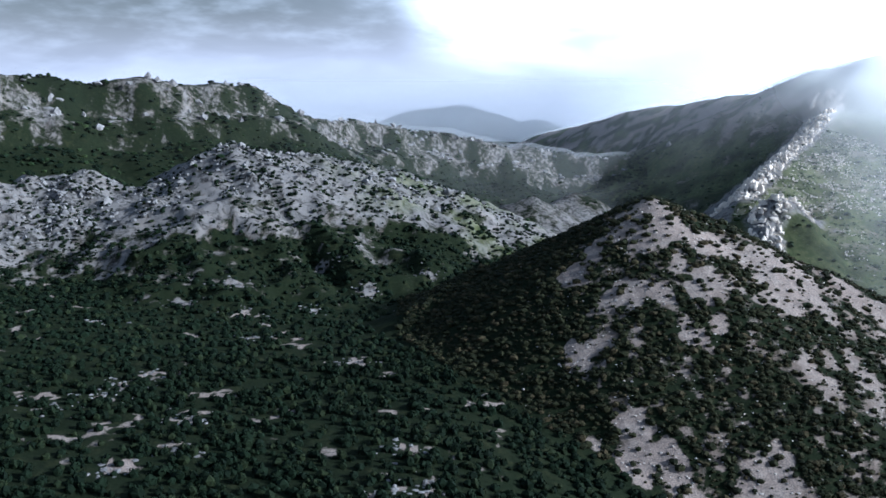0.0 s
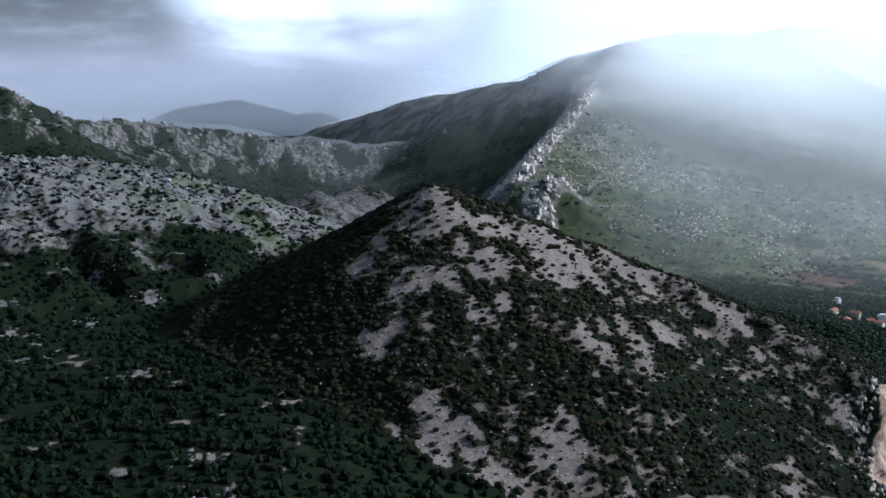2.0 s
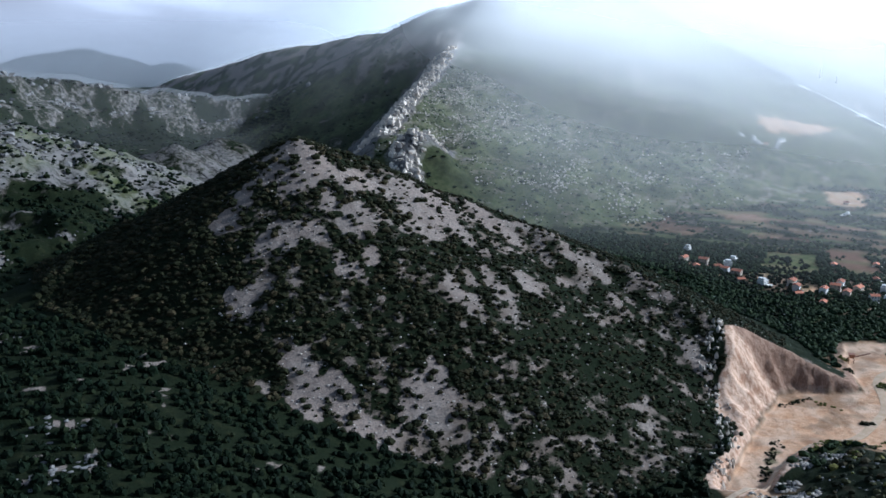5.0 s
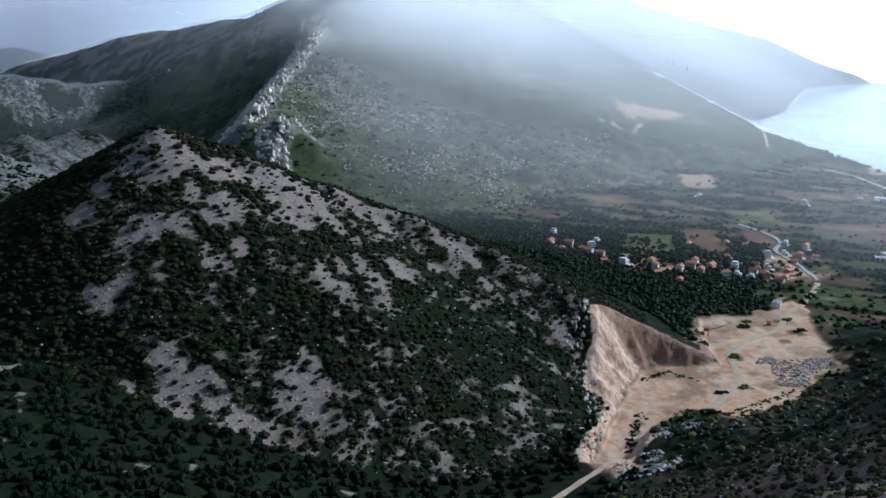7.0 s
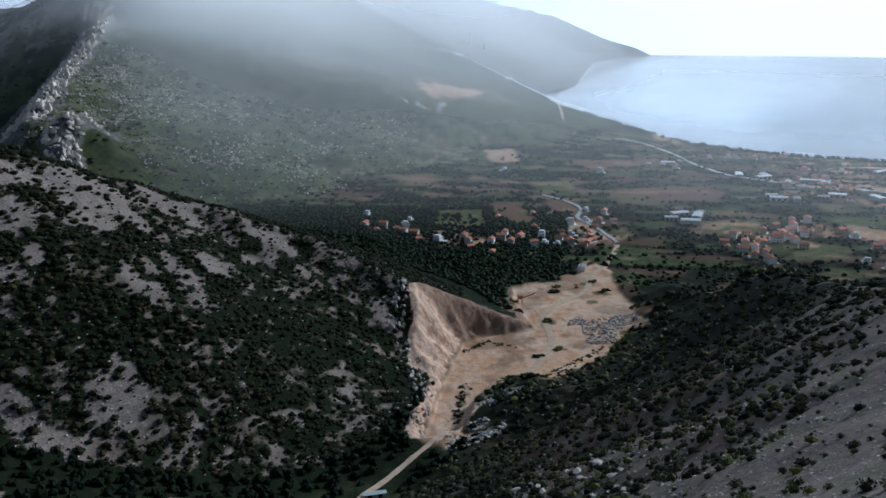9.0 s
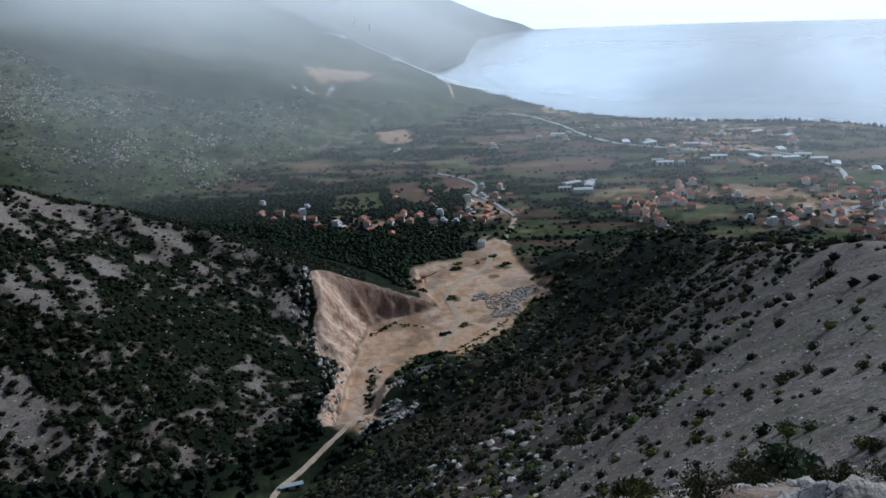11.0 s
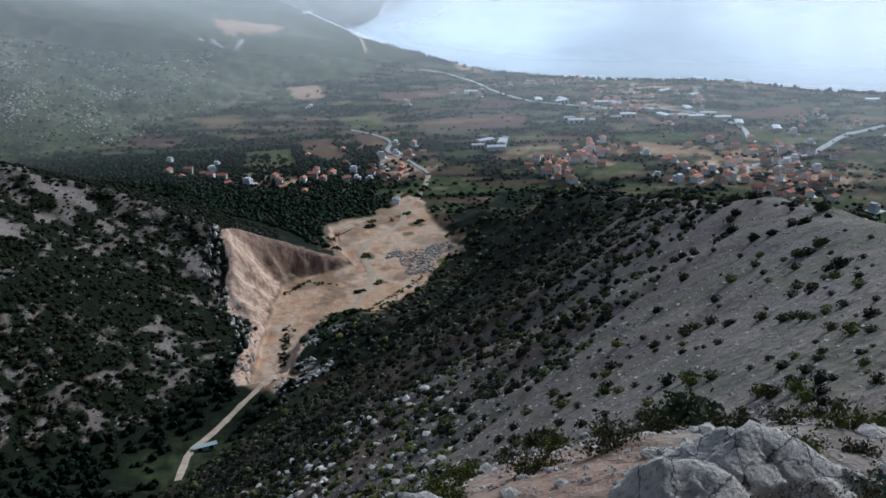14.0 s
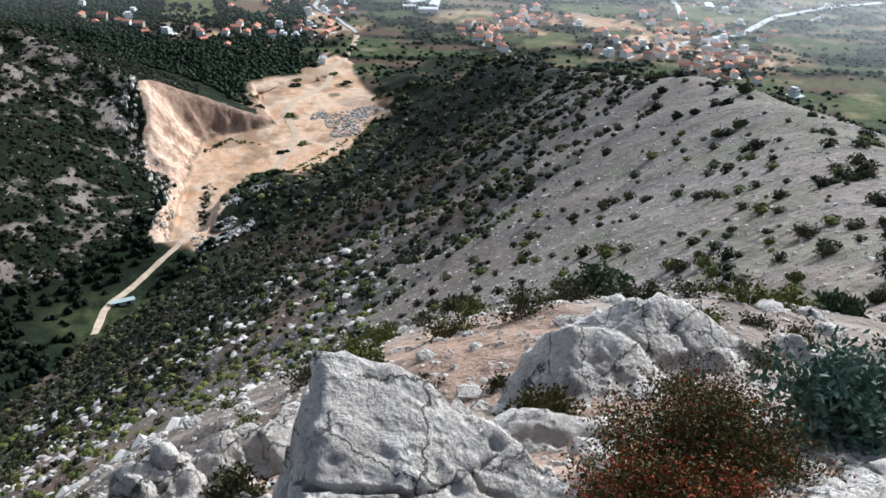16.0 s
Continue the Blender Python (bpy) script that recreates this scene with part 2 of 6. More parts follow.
def land(x, y, detail=True, survey=False):
    x, y = np.asarray(x, float), np.asarray(y, float)
    r = np.hypot(x, y)
    base, shore = plain(x, y)
    wob = (fbm(x, y, 260, 4, 3) - 0.5) * smooth(r, 150, 900)
    z = base + wob * 14 * smooth(shore, 0, 300)
    rough = (fbm(x, y, 90, 4, 11) - 0.5)
    big = (fbm(x, y, 420, 4, 21) - 0.5)
    jag = np.abs(fbm(x, y, 60, 4, 31) - 0.5)
    tents = (
        (ridge(x, y, FAR, 0.45, 0.45, 50) + big * 26, 20),
        (cape_slope(x, y) + big * 60 + rough * 20, 30),
        (ridge(x, y, MOUNT, 0.5, 0.5, 50) + big * 24 + rough * 14, 30),
        (ridge(x, y, SPUR, 0.235, 0.95, 10) + rough * 14 - jag * 26, 10),
        (ridge(x, y, CRAG, 0.9, 0.75, 4) + rough * 16 - jag * 40 + 4, 4),
        (ridge(x, y, WEST, 0.7, 0.42, 20) + big * 26 + rough * 22 - jag * 34 + 4 - west_cliff(x, y), 20),
        (ridge(x, y, CRAGS, 0.6, 0.40, 12) + rough * 24 - jag * 50 + 6, 10),
        (ridge(x, y, KNOBS, 0.6, 0.6, 10) + rough * 12 - jag * 26 + 4, 4),
        (ridge(x, y, HILL, 0.52, 0.52, 9) + rough * 9 * smooth(r, 350, 500), 14),
        (ridge(x, y, CREST, 1.2, 0.6, 5), 6),
        (ridge(x, y, OWN, 0.77, 0.5, 8) + rough * 10 * smooth(r, 60, 260), 8),
    )
    zone, top = np.zeros(np.shape(x), int), z
    for n, (tent, k) in enumerate(tents):
        zone = np.where(tent > top - 2, n + 1, zone)
        top = np.maximum(top, tent)
        z = blend_max(tent, z, k)
    z = np.where(shore > 0, np.minimum(z, 2 + 0.5 * shore), np.minimum(z, -2))
    # the quarry, cut into the foot of the hill
    edge, run = pit_edge(x, y)
    edge = edge + 7 * (fbm(x, y, 14, 3, 41) - 0.5)
    ribs = smooth(y - 371 - 0.32 * (x - 364), -6, 6) * (np.abs(vnoise(run / 9.0 + edge / 30.0, edge / 70.0, 47) - 0.5) * 13.0 - 3.0 + (vnoise(run / 3.0 + edge / 12.0, edge / 40.0, 48) - 0.5) * 4.0)
    floor_z = 67 + 3 * (fbm(x, y, 60, 3, 43) - 0.5)
    cut = floor_z + face_slope(x, y) * np.maximum(edge, 0) + (ribs + 3.0 * (fbm(x, y, 7, 3, 45) - 0.5)) * smooth(edge, 0, 8)
    bank = smooth(371 + 0.32 * (x - 364) - y, -6, 6)
    cut = cut + bank * 0.011 * np.maximum(edge - 70, 0) ** 2
    z = np.where(edge < 70 + 90 * bank, np.minimum(z, cut), z)
    z = np.where(edge < 0, np.maximum(z, floor_z), z)
    if detail:
        small = fbm(x, y, 9, 4, 51) - 0.5
        z = z + small * 2.2 * smooth(r, 12, 200) * smooth(shore, 0, 60) * smooth(edge, -2, 10)
        z = z + (fbm(x, y, 1.6, 3, 61) - 0.5) * 0.35 * (1 - smooth(r, 60, 140)) * smooth(r, 0.6, 3)
    return (z, zone, shore, edge) if survey else z


# ---------------------------------------------------------------- materials
def material(name):
    m = bpy.data.materials.new(name)
    m.use_nodes = True
    m.node_tree.nodes.clear()
    n = Nodes(m.node_tree)
    shader = n.add("ShaderNodeBsdfPrincipled")
    out = n.add("ShaderNodeOutputMaterial")
    n.tree.links.new(shader.outputs[0], out.inputs["Surface"])
    return m, n, shader


def bump(n, shader, height, strength, distance):
    b = n.add("ShaderNodeBump", {"Height": height, "Strength": strength, "Distance": distance})
    n.put(shader.inputs["Normal"], b.outputs[0])


def simple(name, a, b, size, rough=0.85, metal=0.0, relief=0.02, spread=0.25):
    """Two tones mottled at a coarse and a fine scale, with a shade of its own for every piece."""
    m, n, sh = material(name)
    co = n.add("ShaderNodeTexCoord").outputs["Object"]
    coarse, fine = n.noise(co, 1.0 / size, 5.0), n.noise(co, 9.0 / size, 4.0)
    both = n.math("ADD", n.math("MULTIPLY", coarse, 0.65), n.math("MULTIPLY", fine, 0.35))
    col = n.mix(n.step(both, 0.35, 0.65), a, b)
    rnd = n.add("ShaderNodeObjectInfo").outputs["Random"]
    hsv = n.add("ShaderNodeHueSaturation", {"Color": col, "Value": n.step(rnd, 0.0, 1.0, 1 - spread, 1 + spread)})
    n.put(sh.inputs["Base Color"], hsv.outputs[0])
    sh.inputs["Roughness"].default_value, sh.inputs["Metallic"].default_value = rough, metal
    sh.inputs["Specular IOR Level"].default_value = 0.12 if rough > 0.6 else 0.5
    if relief:
        bump(n, sh, both, 0.5, relief)
    return m


def foliage(name, tones, gloss=0.75):
    """Leaves in clumps: every clump has its own tone."""
    m, n, sh = material(name)
    island = n.add("ShaderNodeNewGeometry").outputs["Random Per Island"]
    co = n.add("ShaderNodeTexCoord").outputs["Object"]
    col = n.mix(n.step(island, 0.05, 0.6), tones[0], tones[1])
    col = n.mix(n.step(island, 0.72, 0.98), col, tones[2])
    col = n.mix(n.math("MULTIPLY", n.step(n.noise(co, 0.9, 4.0), 0.35, 0.7), 0.5), col, tones[1])
    n.put(sh.inputs["Base Color"], col)
    sh.inputs["Roughness"].default_value = gloss
    sh.inputs["Specular IOR Level"].default_value = 0.05
    return m


def ground_material():
    m, n, sh = material("stony_ground")
    co = n.add("ShaderNodeTexCoord").outputs["Object"]

    def attr(name):
        return n.add("ShaderNodeAttribute", attribute_name=name).outputs["Fac"]

    big, mid, fine = n.noise(co, 0.02, 5.0), n.noise(co, 0.13, 6.0, 0.6), n.noise(co, 0.9, 6.0, 0.65)
    grit = n.noise(co, 7.0, 5.0, 0.7)
    rock = n.mix(n.step(mid, 0.35, 0.65), (0.255, 0.20, 0.165), (0.39, 0.325, 0.275))
    rock = n.mix(n.step(fine, 0.42, 0.70), rock, (0.46, 0.395, 0.335))
    rock = n.mix(n.math("MULTIPLY", n.step(grit, 0.30, 0.50), -0.55, 0.55), rock, (0.13, 0.12, 0.11))
    rock = n.mix(n.math("MULTIPLY", n.step(big, 0.42, 0.62), 0.5), rock, (0.36, 0.275, 0.225))
    rock = n.mix(n.math("MULTIPLY", n.step(n.noise(co, 0.35, 5.0, 0.6), 0.5, 0.7), 0.45), rock, (0.20, 0.145, 0.11))
    # loose stones with dark gaps between them
    pebble = n.add("ShaderNodeTexVoronoi", {"Vector": co, "Scale": 1.1, "Randomness": 1.0})
    tone = n.step(pebble.outputs["Distance"], 0.25, 0.75)
    rock = n.mix(n.math("MULTIPLY", tone, n.step(fine, 0.35, 0.6, 0.15, 0.75)), rock, (0.10, 0.09, 0.08))
    # crags: upright joints, and clefts whose shade is painted into the colour
    cleft = n.noise(n.scaled(co, 1.0, 1.0, 0.35), 0.09, 7.0, 0.7, 1.2)
    crag = n.mix(n.step(cleft, 0.36, 0.56), (0.026, 0.025, 0.023), (0.215, 0.20, 0.185))
    crag = n.mix(n.math("MULTIPLY", n.step(n.noise(co, 0.05, 5.0, 0.65), 0.5, 0.68), 0.6), crag, (0.27, 0.24, 0.21))
    rock = n.mix(attr("crag"), rock, crag)
    scrub = n.mix(n.step(fine, 0.35, 0.65), (0.008, 0.012, 0.006), (0.018, 0.024, 0.011))
    scrub = n.mix(n.math("MULTIPLY", n.step(mid, 0.5, 0.75), 0.6), scrub, (0.042, 0.044, 0.019))
    patch = n.math("ADD", n.math("MULTIPLY", mid, 0.45), n.math("ADD", n.math("MULTIPLY", fine, 0.30), n.math("MULTIPLY", n.noise(co, 0.045, 4.0, 0.6), 0.25)))
    cover = n.step(n.math("ADD", patch, n.math("MULTIPLY", attr("green"), 0.62)), 0.72, 0.86)
    scrub = n.mix(n.math("MULTIPLY", n.step(big, 0.40, 0.62), 0.55), scrub, (0.012, 0.018, 0.008))
    soil = n.mix(n.step(fine, 0.35, 0.7), (0.092, 0.068, 0.050), (0.17, 0.132, 0.100))
    rock = n.mix(n.math("MULTIPLY", attr("soil"), n.step(patch, 0.38, 0.60, 0.45, 1.0)), rock, soil)
    col = n.mix(cover, rock, scrub)
    earth = n.mix(n.step(fine, 0.35, 0.65), (0.15, 0.085, 0.056), (0.24, 0.14, 0.095))
    col = n.mix(attr("earth"), col, earth)
    meadow = n.mix(n.step(mid, 0.35, 0.65), (0.085, 0.110, 0.040), (0.165, 0.175, 0.072))
    col = n.mix(attr("meadow"), col, meadow)
    dirt = n.mix(n.step(mid, 0.35, 0.65), (0.62, 0.35, 0.195), (0.76, 0.49, 0.30))
    dirt = n.mix(n.math("MULTIPLY", n.step(fine, 0.45, 0.75), 0.6), dirt, (0.44, 0.25, 0.15))
    dirt = n.mix(n.math("MULTIPLY", n.step(n.noise(co, 0.035, 5.0, 0.6, 0.8), 0.42, 0.62), 0.75), dirt, (0.78, 0.57, 0.40))
    dirt = n.mix(n.math("MULTIPLY", n.step(n.noise(n.scaled(co, 1.0, 0.45, 1.0), 0.06, 6.0, 0.7, 1.5), 0.56, 0.66), 0.7), dirt, (0.42, 0.24, 0.14))
    col = n.mix(attr("dirt"), col, dirt)
    # cut stone: slabs that run down the face
    slab = n.noise(n.scaled(co, 0.5, 0.5, 0.05), 0.55, 6.0, 0.65, 0.6)
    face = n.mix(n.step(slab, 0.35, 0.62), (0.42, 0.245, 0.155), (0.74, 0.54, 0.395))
    # back wall: earthy brown, with its shade put into the tone as well
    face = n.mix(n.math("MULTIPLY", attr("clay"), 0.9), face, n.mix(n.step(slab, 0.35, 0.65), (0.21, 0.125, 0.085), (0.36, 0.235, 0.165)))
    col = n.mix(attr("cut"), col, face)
    n.put(sh.inputs["Base Color"], col)
    sh.inputs["Roughness"].default_value = 0.95
    sh.inputs["Specular IOR Level"].default_value = 0.05
    h = n.math("ADD", n.math("MULTIPLY", mid, 1.4), n.math("ADD", n.math("MULTIPLY", fine, 0.30), n.math("MULTIPLY", grit, 0.04)))
    bump(n, sh, h, 0.8, 1.0)
    return m


def limestone():
    m, n, sh = material("weathered_limestone")
    co = n.add("ShaderNodeTexCoord").outputs["Object"]
    big, mid, fine = n.noise(co, 1.1, 5.0), n.noise(co, 6.0, 6.0, 0.65), n.noise(co, 38.0, 5.0, 0.7)
    col = n.mix(n.step(big, 0.35, 0.65), (0.54, 0.46, 0.385), (0.82, 0.715, 0.61))
    col = n.mix(n.math("MULTIPLY", n.step(mid, 0.46, 0.68), 0.7), col, (0.86, 0.775, 0.69))
    col = n.mix(n.math("MULTIPLY", n.step(fine, 0.45, 0.75), 0.55), col, (0.19, 0.183, 0.175))
    lichen = n.step(n.noise(co, 3.2, 6.0, 0.6, 0.8), 0.60, 0.72)
    col = n.mix(n.math("MULTIPLY", lichen, 0.5), col, (0.36, 0.29, 0.20))
    crack = n.add("ShaderNodeTexVoronoi", {"Vector": n.add("ShaderNodeVectorMath", {0: n.add("ShaderNodeTexNoise", {"Vector": co, "Scale": 5.0, "Detail": 6.0, "Roughness": 0.7}).outputs["Color"], 1: (0.22, 0.22, 0.22), 2: co}, operation="MULTIPLY_ADD").outputs[0],
                                           "Scale": 2.3}, feature="DISTANCE_TO_EDGE").outputs["Distance"]
    line = n.math("MAXIMUM", n.step(crack, 0.003, 0.020), n.step(n.noise(co, 1.6, 3.0), 0.47, 0.43))
    col = n.mix(n.math("ADD", n.math("MULTIPLY", line, 0.85), 0.15), (0.05, 0.047, 0.043), col)
    n.put(sh.inputs["Base Color"], col)
    sh.inputs["Roughness"].default_value = 0.9
    sh.inputs["Specular IOR Level"].default_value = 0.2
    pits = n.step(n.add("ShaderNodeTexVoronoi", {"Vector": co, "Scale": 15.0}).outputs["Distance"], 0.10, 0.42)
    h = n.math("ADD", n.math("MULTIPLY", mid, 0.7), n.math("ADD", n.math("MULTIPLY", fine, 0.35), n.math("ADD", n.math("MULTIPLY", line, 0.6), n.math("MULTIPLY", pits, 0.22))))
    bump(n, sh, h, 1.0, 0.12)
    return m


def sea_material():
    m, n, sh = material("calm_sea")
    co = n.add("ShaderNodeTexCoord").outputs["Object"]
    drift, ripple = n.noise(n.scaled(co, 1.0, 2.5, 1.0), 0.004, 4.0), n.noise(co, 0.05, 4.0)
    n.put(sh.inputs["Base Color"], n.mix(n.step(drift, 0.35, 0.65), (0.035, 0.075, 0.11), (0.06, 0.11, 0.15)))
    n.put(sh.inputs["Roughness"], n.step(drift, 0.3, 0.7, 0.07, 0.13))
    bump(n, sh, ripple, 0.12, 1.0)
    return m


def haze_sheet_material(through):
    """See-through white for sheets that stand in for mist and haze."""
    m, n, sh = material("haze_sheet")
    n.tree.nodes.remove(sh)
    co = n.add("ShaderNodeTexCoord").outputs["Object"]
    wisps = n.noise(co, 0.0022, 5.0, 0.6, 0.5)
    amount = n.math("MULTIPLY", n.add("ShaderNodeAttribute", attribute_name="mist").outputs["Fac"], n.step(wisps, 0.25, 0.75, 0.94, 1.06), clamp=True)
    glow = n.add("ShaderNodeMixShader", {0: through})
    # normals fixed towards the sun, so that every sheet looks evenly lit
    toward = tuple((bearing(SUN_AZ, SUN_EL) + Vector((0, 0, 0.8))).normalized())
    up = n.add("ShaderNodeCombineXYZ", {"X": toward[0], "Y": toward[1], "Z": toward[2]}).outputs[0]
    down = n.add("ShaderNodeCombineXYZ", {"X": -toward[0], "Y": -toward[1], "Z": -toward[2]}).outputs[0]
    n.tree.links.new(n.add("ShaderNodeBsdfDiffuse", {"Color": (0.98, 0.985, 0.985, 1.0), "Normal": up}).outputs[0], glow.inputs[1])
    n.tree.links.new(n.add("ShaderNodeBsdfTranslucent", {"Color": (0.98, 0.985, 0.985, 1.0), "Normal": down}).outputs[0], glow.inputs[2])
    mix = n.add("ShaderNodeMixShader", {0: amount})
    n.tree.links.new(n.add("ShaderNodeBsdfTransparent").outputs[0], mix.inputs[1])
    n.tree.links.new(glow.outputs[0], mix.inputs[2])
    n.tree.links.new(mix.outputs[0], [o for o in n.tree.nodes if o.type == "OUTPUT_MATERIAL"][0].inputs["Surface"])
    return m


GROUND, STONE, SEA, HAZE_SHEET, HAZE_CURTAIN = ground_material(), limestone(), sea_material(), haze_sheet_material(0.3), haze_sheet_material(0.75)
SCRUB = foliage("dark_scrub", ((0.013, 0.016, 0.009), (0.030, 0.032, 0.015), (0.070, 0.055, 0.030)))
DRY = foliage("dry_scrub", ((0.042, 0.046, 0.021), (0.080, 0.078, 0.034), (0.13, 0.10, 0.05)))
LIVELY = foliage("green_scrub", ((0.060, 0.078, 0.020), (0.14, 0.145, 0.036), (0.20, 0.17, 0.055)))
WOODS = foliage("pine_woods", ((0.013, 0.024, 0.011), (0.022, 0.036, 0.014), (0.038, 0.054, 0.020)))
# darker copy of the woods' leaves: the valley's cloud shadow is in the colour
SHADED_LEAVES = foliage("shaded_leaves", ((0.005, 0.009, 0.005), (0.009, 0.016, 0.008), (0.021, 0.028, 0.012)))
GROVE = foliage("grove_leaves", ((0.05, 0.07, 0.034), (0.10, 0.122, 0.06), (0.16, 0.165, 0.09)))
HEATH = foliage("heath_leaves", ((0.050, 0.050, 0.018), (0.105, 0.090, 0.032), (0.17, 0.12, 0.045)))
REDLEAF = foliage("red_leaves", ((0.24, 0.04, 0.022), (0.36, 0.08, 0.035), (0.44, 0.16, 0.05)))
SPURGE = foliage("grey_green_leaves", ((0.065, 0.10, 0.070), (0.12, 0.165, 0.115), (0.18, 0.225, 0.15)))
TWIG = simple("bare_twigs", (0.10, 0.075, 0.055), (0.22, 0.17, 0.13), 0.1)
ROOF = simple("clay_roof_tiles", (0.52, 0.18, 0.10), (0.66, 0.29, 0.18), 1.2, spread=0.35)
WHITE = simple("white_render", (0.78, 0.76, 0.72), (0.88, 0.86, 0.83), 2.0, spread=0.2)
OCHRE = simple("pale_ochre_render", (0.50, 0.41, 0.32), (0.62, 0.52, 0.42), 2.0, spread=0.25)
CONCRETE = simple("pale_concrete", (0.42, 0.41, 0.39), (0.58, 0.56, 0.53), 2.0, spread=0.25)
PATIO = simple("pale_paving", (0.64, 0.60, 0.54), (0.80, 0.77, 0.71), 3.0, spread=0.3)
PANE = simple("dark_window_glass", (0.03, 0.035, 0.04), (0.05, 0.055, 0.06), 1.0, rough=0.15, relief=0)
SHUTTER = simple("painted_shutter", (0.09, 0.13, 0.08), (0.13, 0.17, 0.10), 0.6)
SHEET = simple("pale_green_sheet_metal", (0.52, 0.60, 0.56), (0.66, 0.72, 0.68), 1.5, rough=0.5)
WHITESHEET = simple("white_sheet_metal", (0.78, 0.78, 0.76), (0.88, 0.87, 0.86), 3.0, rough=0.5)
RUST = simple("rusty_steel", (0.24, 0.12, 0.08), (0.40, 0.22, 0.15), 0.8, rough=0.7, metal=0.3)
TRACK = simple("beaten_earth", (0.70, 0.50, 0.32), (0.82, 0.62, 0.43), 5.0, rough=0.95, relief=0.1)
DUSTY = simple("dusty_brown_track", (0.40, 0.295, 0.20), (0.55, 0.42, 0.30), 4.0, rough=0.95, relief=0.1)
PAVED = simple("pale_road_surface", (0.48, 0.46, 0.43), (0.64, 0.62, 0.58), 6.0, rough=0.9, relief=0.03)
# pale limestone, lightened further to carry the sunlight on the spur's cliff
CLIFF = simple("pale_sunlit_rock", (0.46, 0.395, 0.33), (0.80, 0.715, 0.61), 14.0, rough=0.95, relief=0.8)
DARKROCK = simple("grey_crag_rock", (0.12, 0.115, 0.11), (0.28, 0.265, 0.25), 9.0, rough=0.95, relief=0.6)
RUBBLE = simple("quarry_rubble", (0.33, 0.285, 0.245), (0.58, 0.515, 0.445), 2.0, spread=0.3)

# ---------------------------------------------------------------- ground mesh
def grid_object(name, verts, rows, cols, material, wrap=True):
    i = np.arange(rows - 1)[:, None] * cols
    j = np.arange(cols if wrap else cols - 1)[None, :]
    k = (j + 1) % cols
    quads = np.stack([i + j, i + cols + j, i + cols + k, i + k], -1).reshape(-1, 4)
    me = bpy.data.meshes.new(name)
    me.vertices.add(len(verts))
    me.vertices.foreach_set("co", verts.astype(np.float32).ravel())
    me.loops.add(quads.size)
    me.loops.foreach_set("vertex_index", quads.astype(np.int32).ravel())
    me.polygons.add(len(quads))
    me.polygons.foreach_set("loop_start", np.arange(0, quads.size, 4, dtype=np.int32))
    me.polygons.foreach_set("use_smooth", np.ones(len(quads), bool))
    me.update(calc_edges=True)
    me.materials.append(material)
    return new(name, me)


bearings = np.radians(np.concatenate([np.arange(-34, 39, 0.28), np.arange(39, 58, 0.12), np.arange(58, 98, 0.28), np.arange(98, 326, 3.0)]))
reach = np.concatenate([[0.0], np.geomspace(0.8, 480, 320), np.geomspace(483, 960, 130), np.geomspace(970, 4950, 120)])
RR, AA = np.meshgrid(reach, bearings, indexing="ij")
GX, GY = RR * np.sin(AA), RR * np.cos(AA)
GZ, ZONE, SHORE, EDGE = land(GX, GY, survey=True)


def ring(points):
    return [(px, py, 0) for px, py in points]


# fields, by their corners
EARTH_FIELDS = [[(1073, 767), (1193, 729), (1216, 650), (1139, 618), (1024, 703)], [(958, 787), (1004, 775), (937, 716), (893, 729)],
                [(873, 819), (903, 798), (850, 713), (812, 714), (821, 758)], [(1282, 992), (1450, 917), (1360, 852), (1215, 917)],
                [(933, 1086), (982, 1045), (946, 1000), (907, 1039)], [(1419, 394), (1617, 331), (1494, 280), (1374, 358)]]
PALE_FIELDS = [[(1472, 1614), (1594, 1598), (1673, 1574), (1529, 1502), (1422, 1514), (1416, 1549)], [(1118, 437), (1126, 345), (1086, 341), (1055, 381)],
               [(1842, 1200), (1904, 1177), (1743, 1040), (1729, 1100)], [(1240, 1180), (1290, 1150), (1190, 1040), (1160, 1080)]]
GREEN_FIELDS = [[(797, 835), (837, 799), (783, 737), (730, 738), (734, 792)], [(1132, 488), (1214, 373), (1159, 361), (1109, 429)],
                [(981, 437), (1013, 394), (961, 359), (915, 400)], [(969, 70), (1018, 27), (911, 16), (891, 54)], [(1240, 330), (1330, 300), (1250, 230), (1180, 260)],
                [(1000, 560), (1060, 520), (1010, 480), (960, 520)], [(1060, 900), (1110, 870), (1050, 800), (1000, 830)]]
# bare scree on the facing hill: place and radius
SCREES = [(98, 653, 9), (114, 665, 9), (131, 681, 10), (148, 696, 11), (165, 703, 12), (178, 681, 14), (153, 666, 12), (168, 670, 12), (197, 668, 14), (222, 671, 15), (243, 664, 14),
          (261, 653, 21), (243, 627, 15), (193, 625, 12), (175, 642, 10), (182, 607, 10), (132, 610, 12), (119, 610, 10), (153, 609, 9), (102, 572, 8), (92, 561, 8), (87, 575, 7)]
SCREES += [(188, 584, 8), (168, 576, 8), (116, 503, 10), (113, 484, 12), (94, 441, 14), (113, 454, 12), (132, 483, 9), (134, 467, 9), (143, 453, 9), (147, 443, 8), (91, 504, 8), (72, 426, 8),
           (196, 480, 8), (187, 470, 10), (182, 455, 10), (198, 467, 7), (172, 457, 7), (110, 420, 14), (96, 402, 13)]
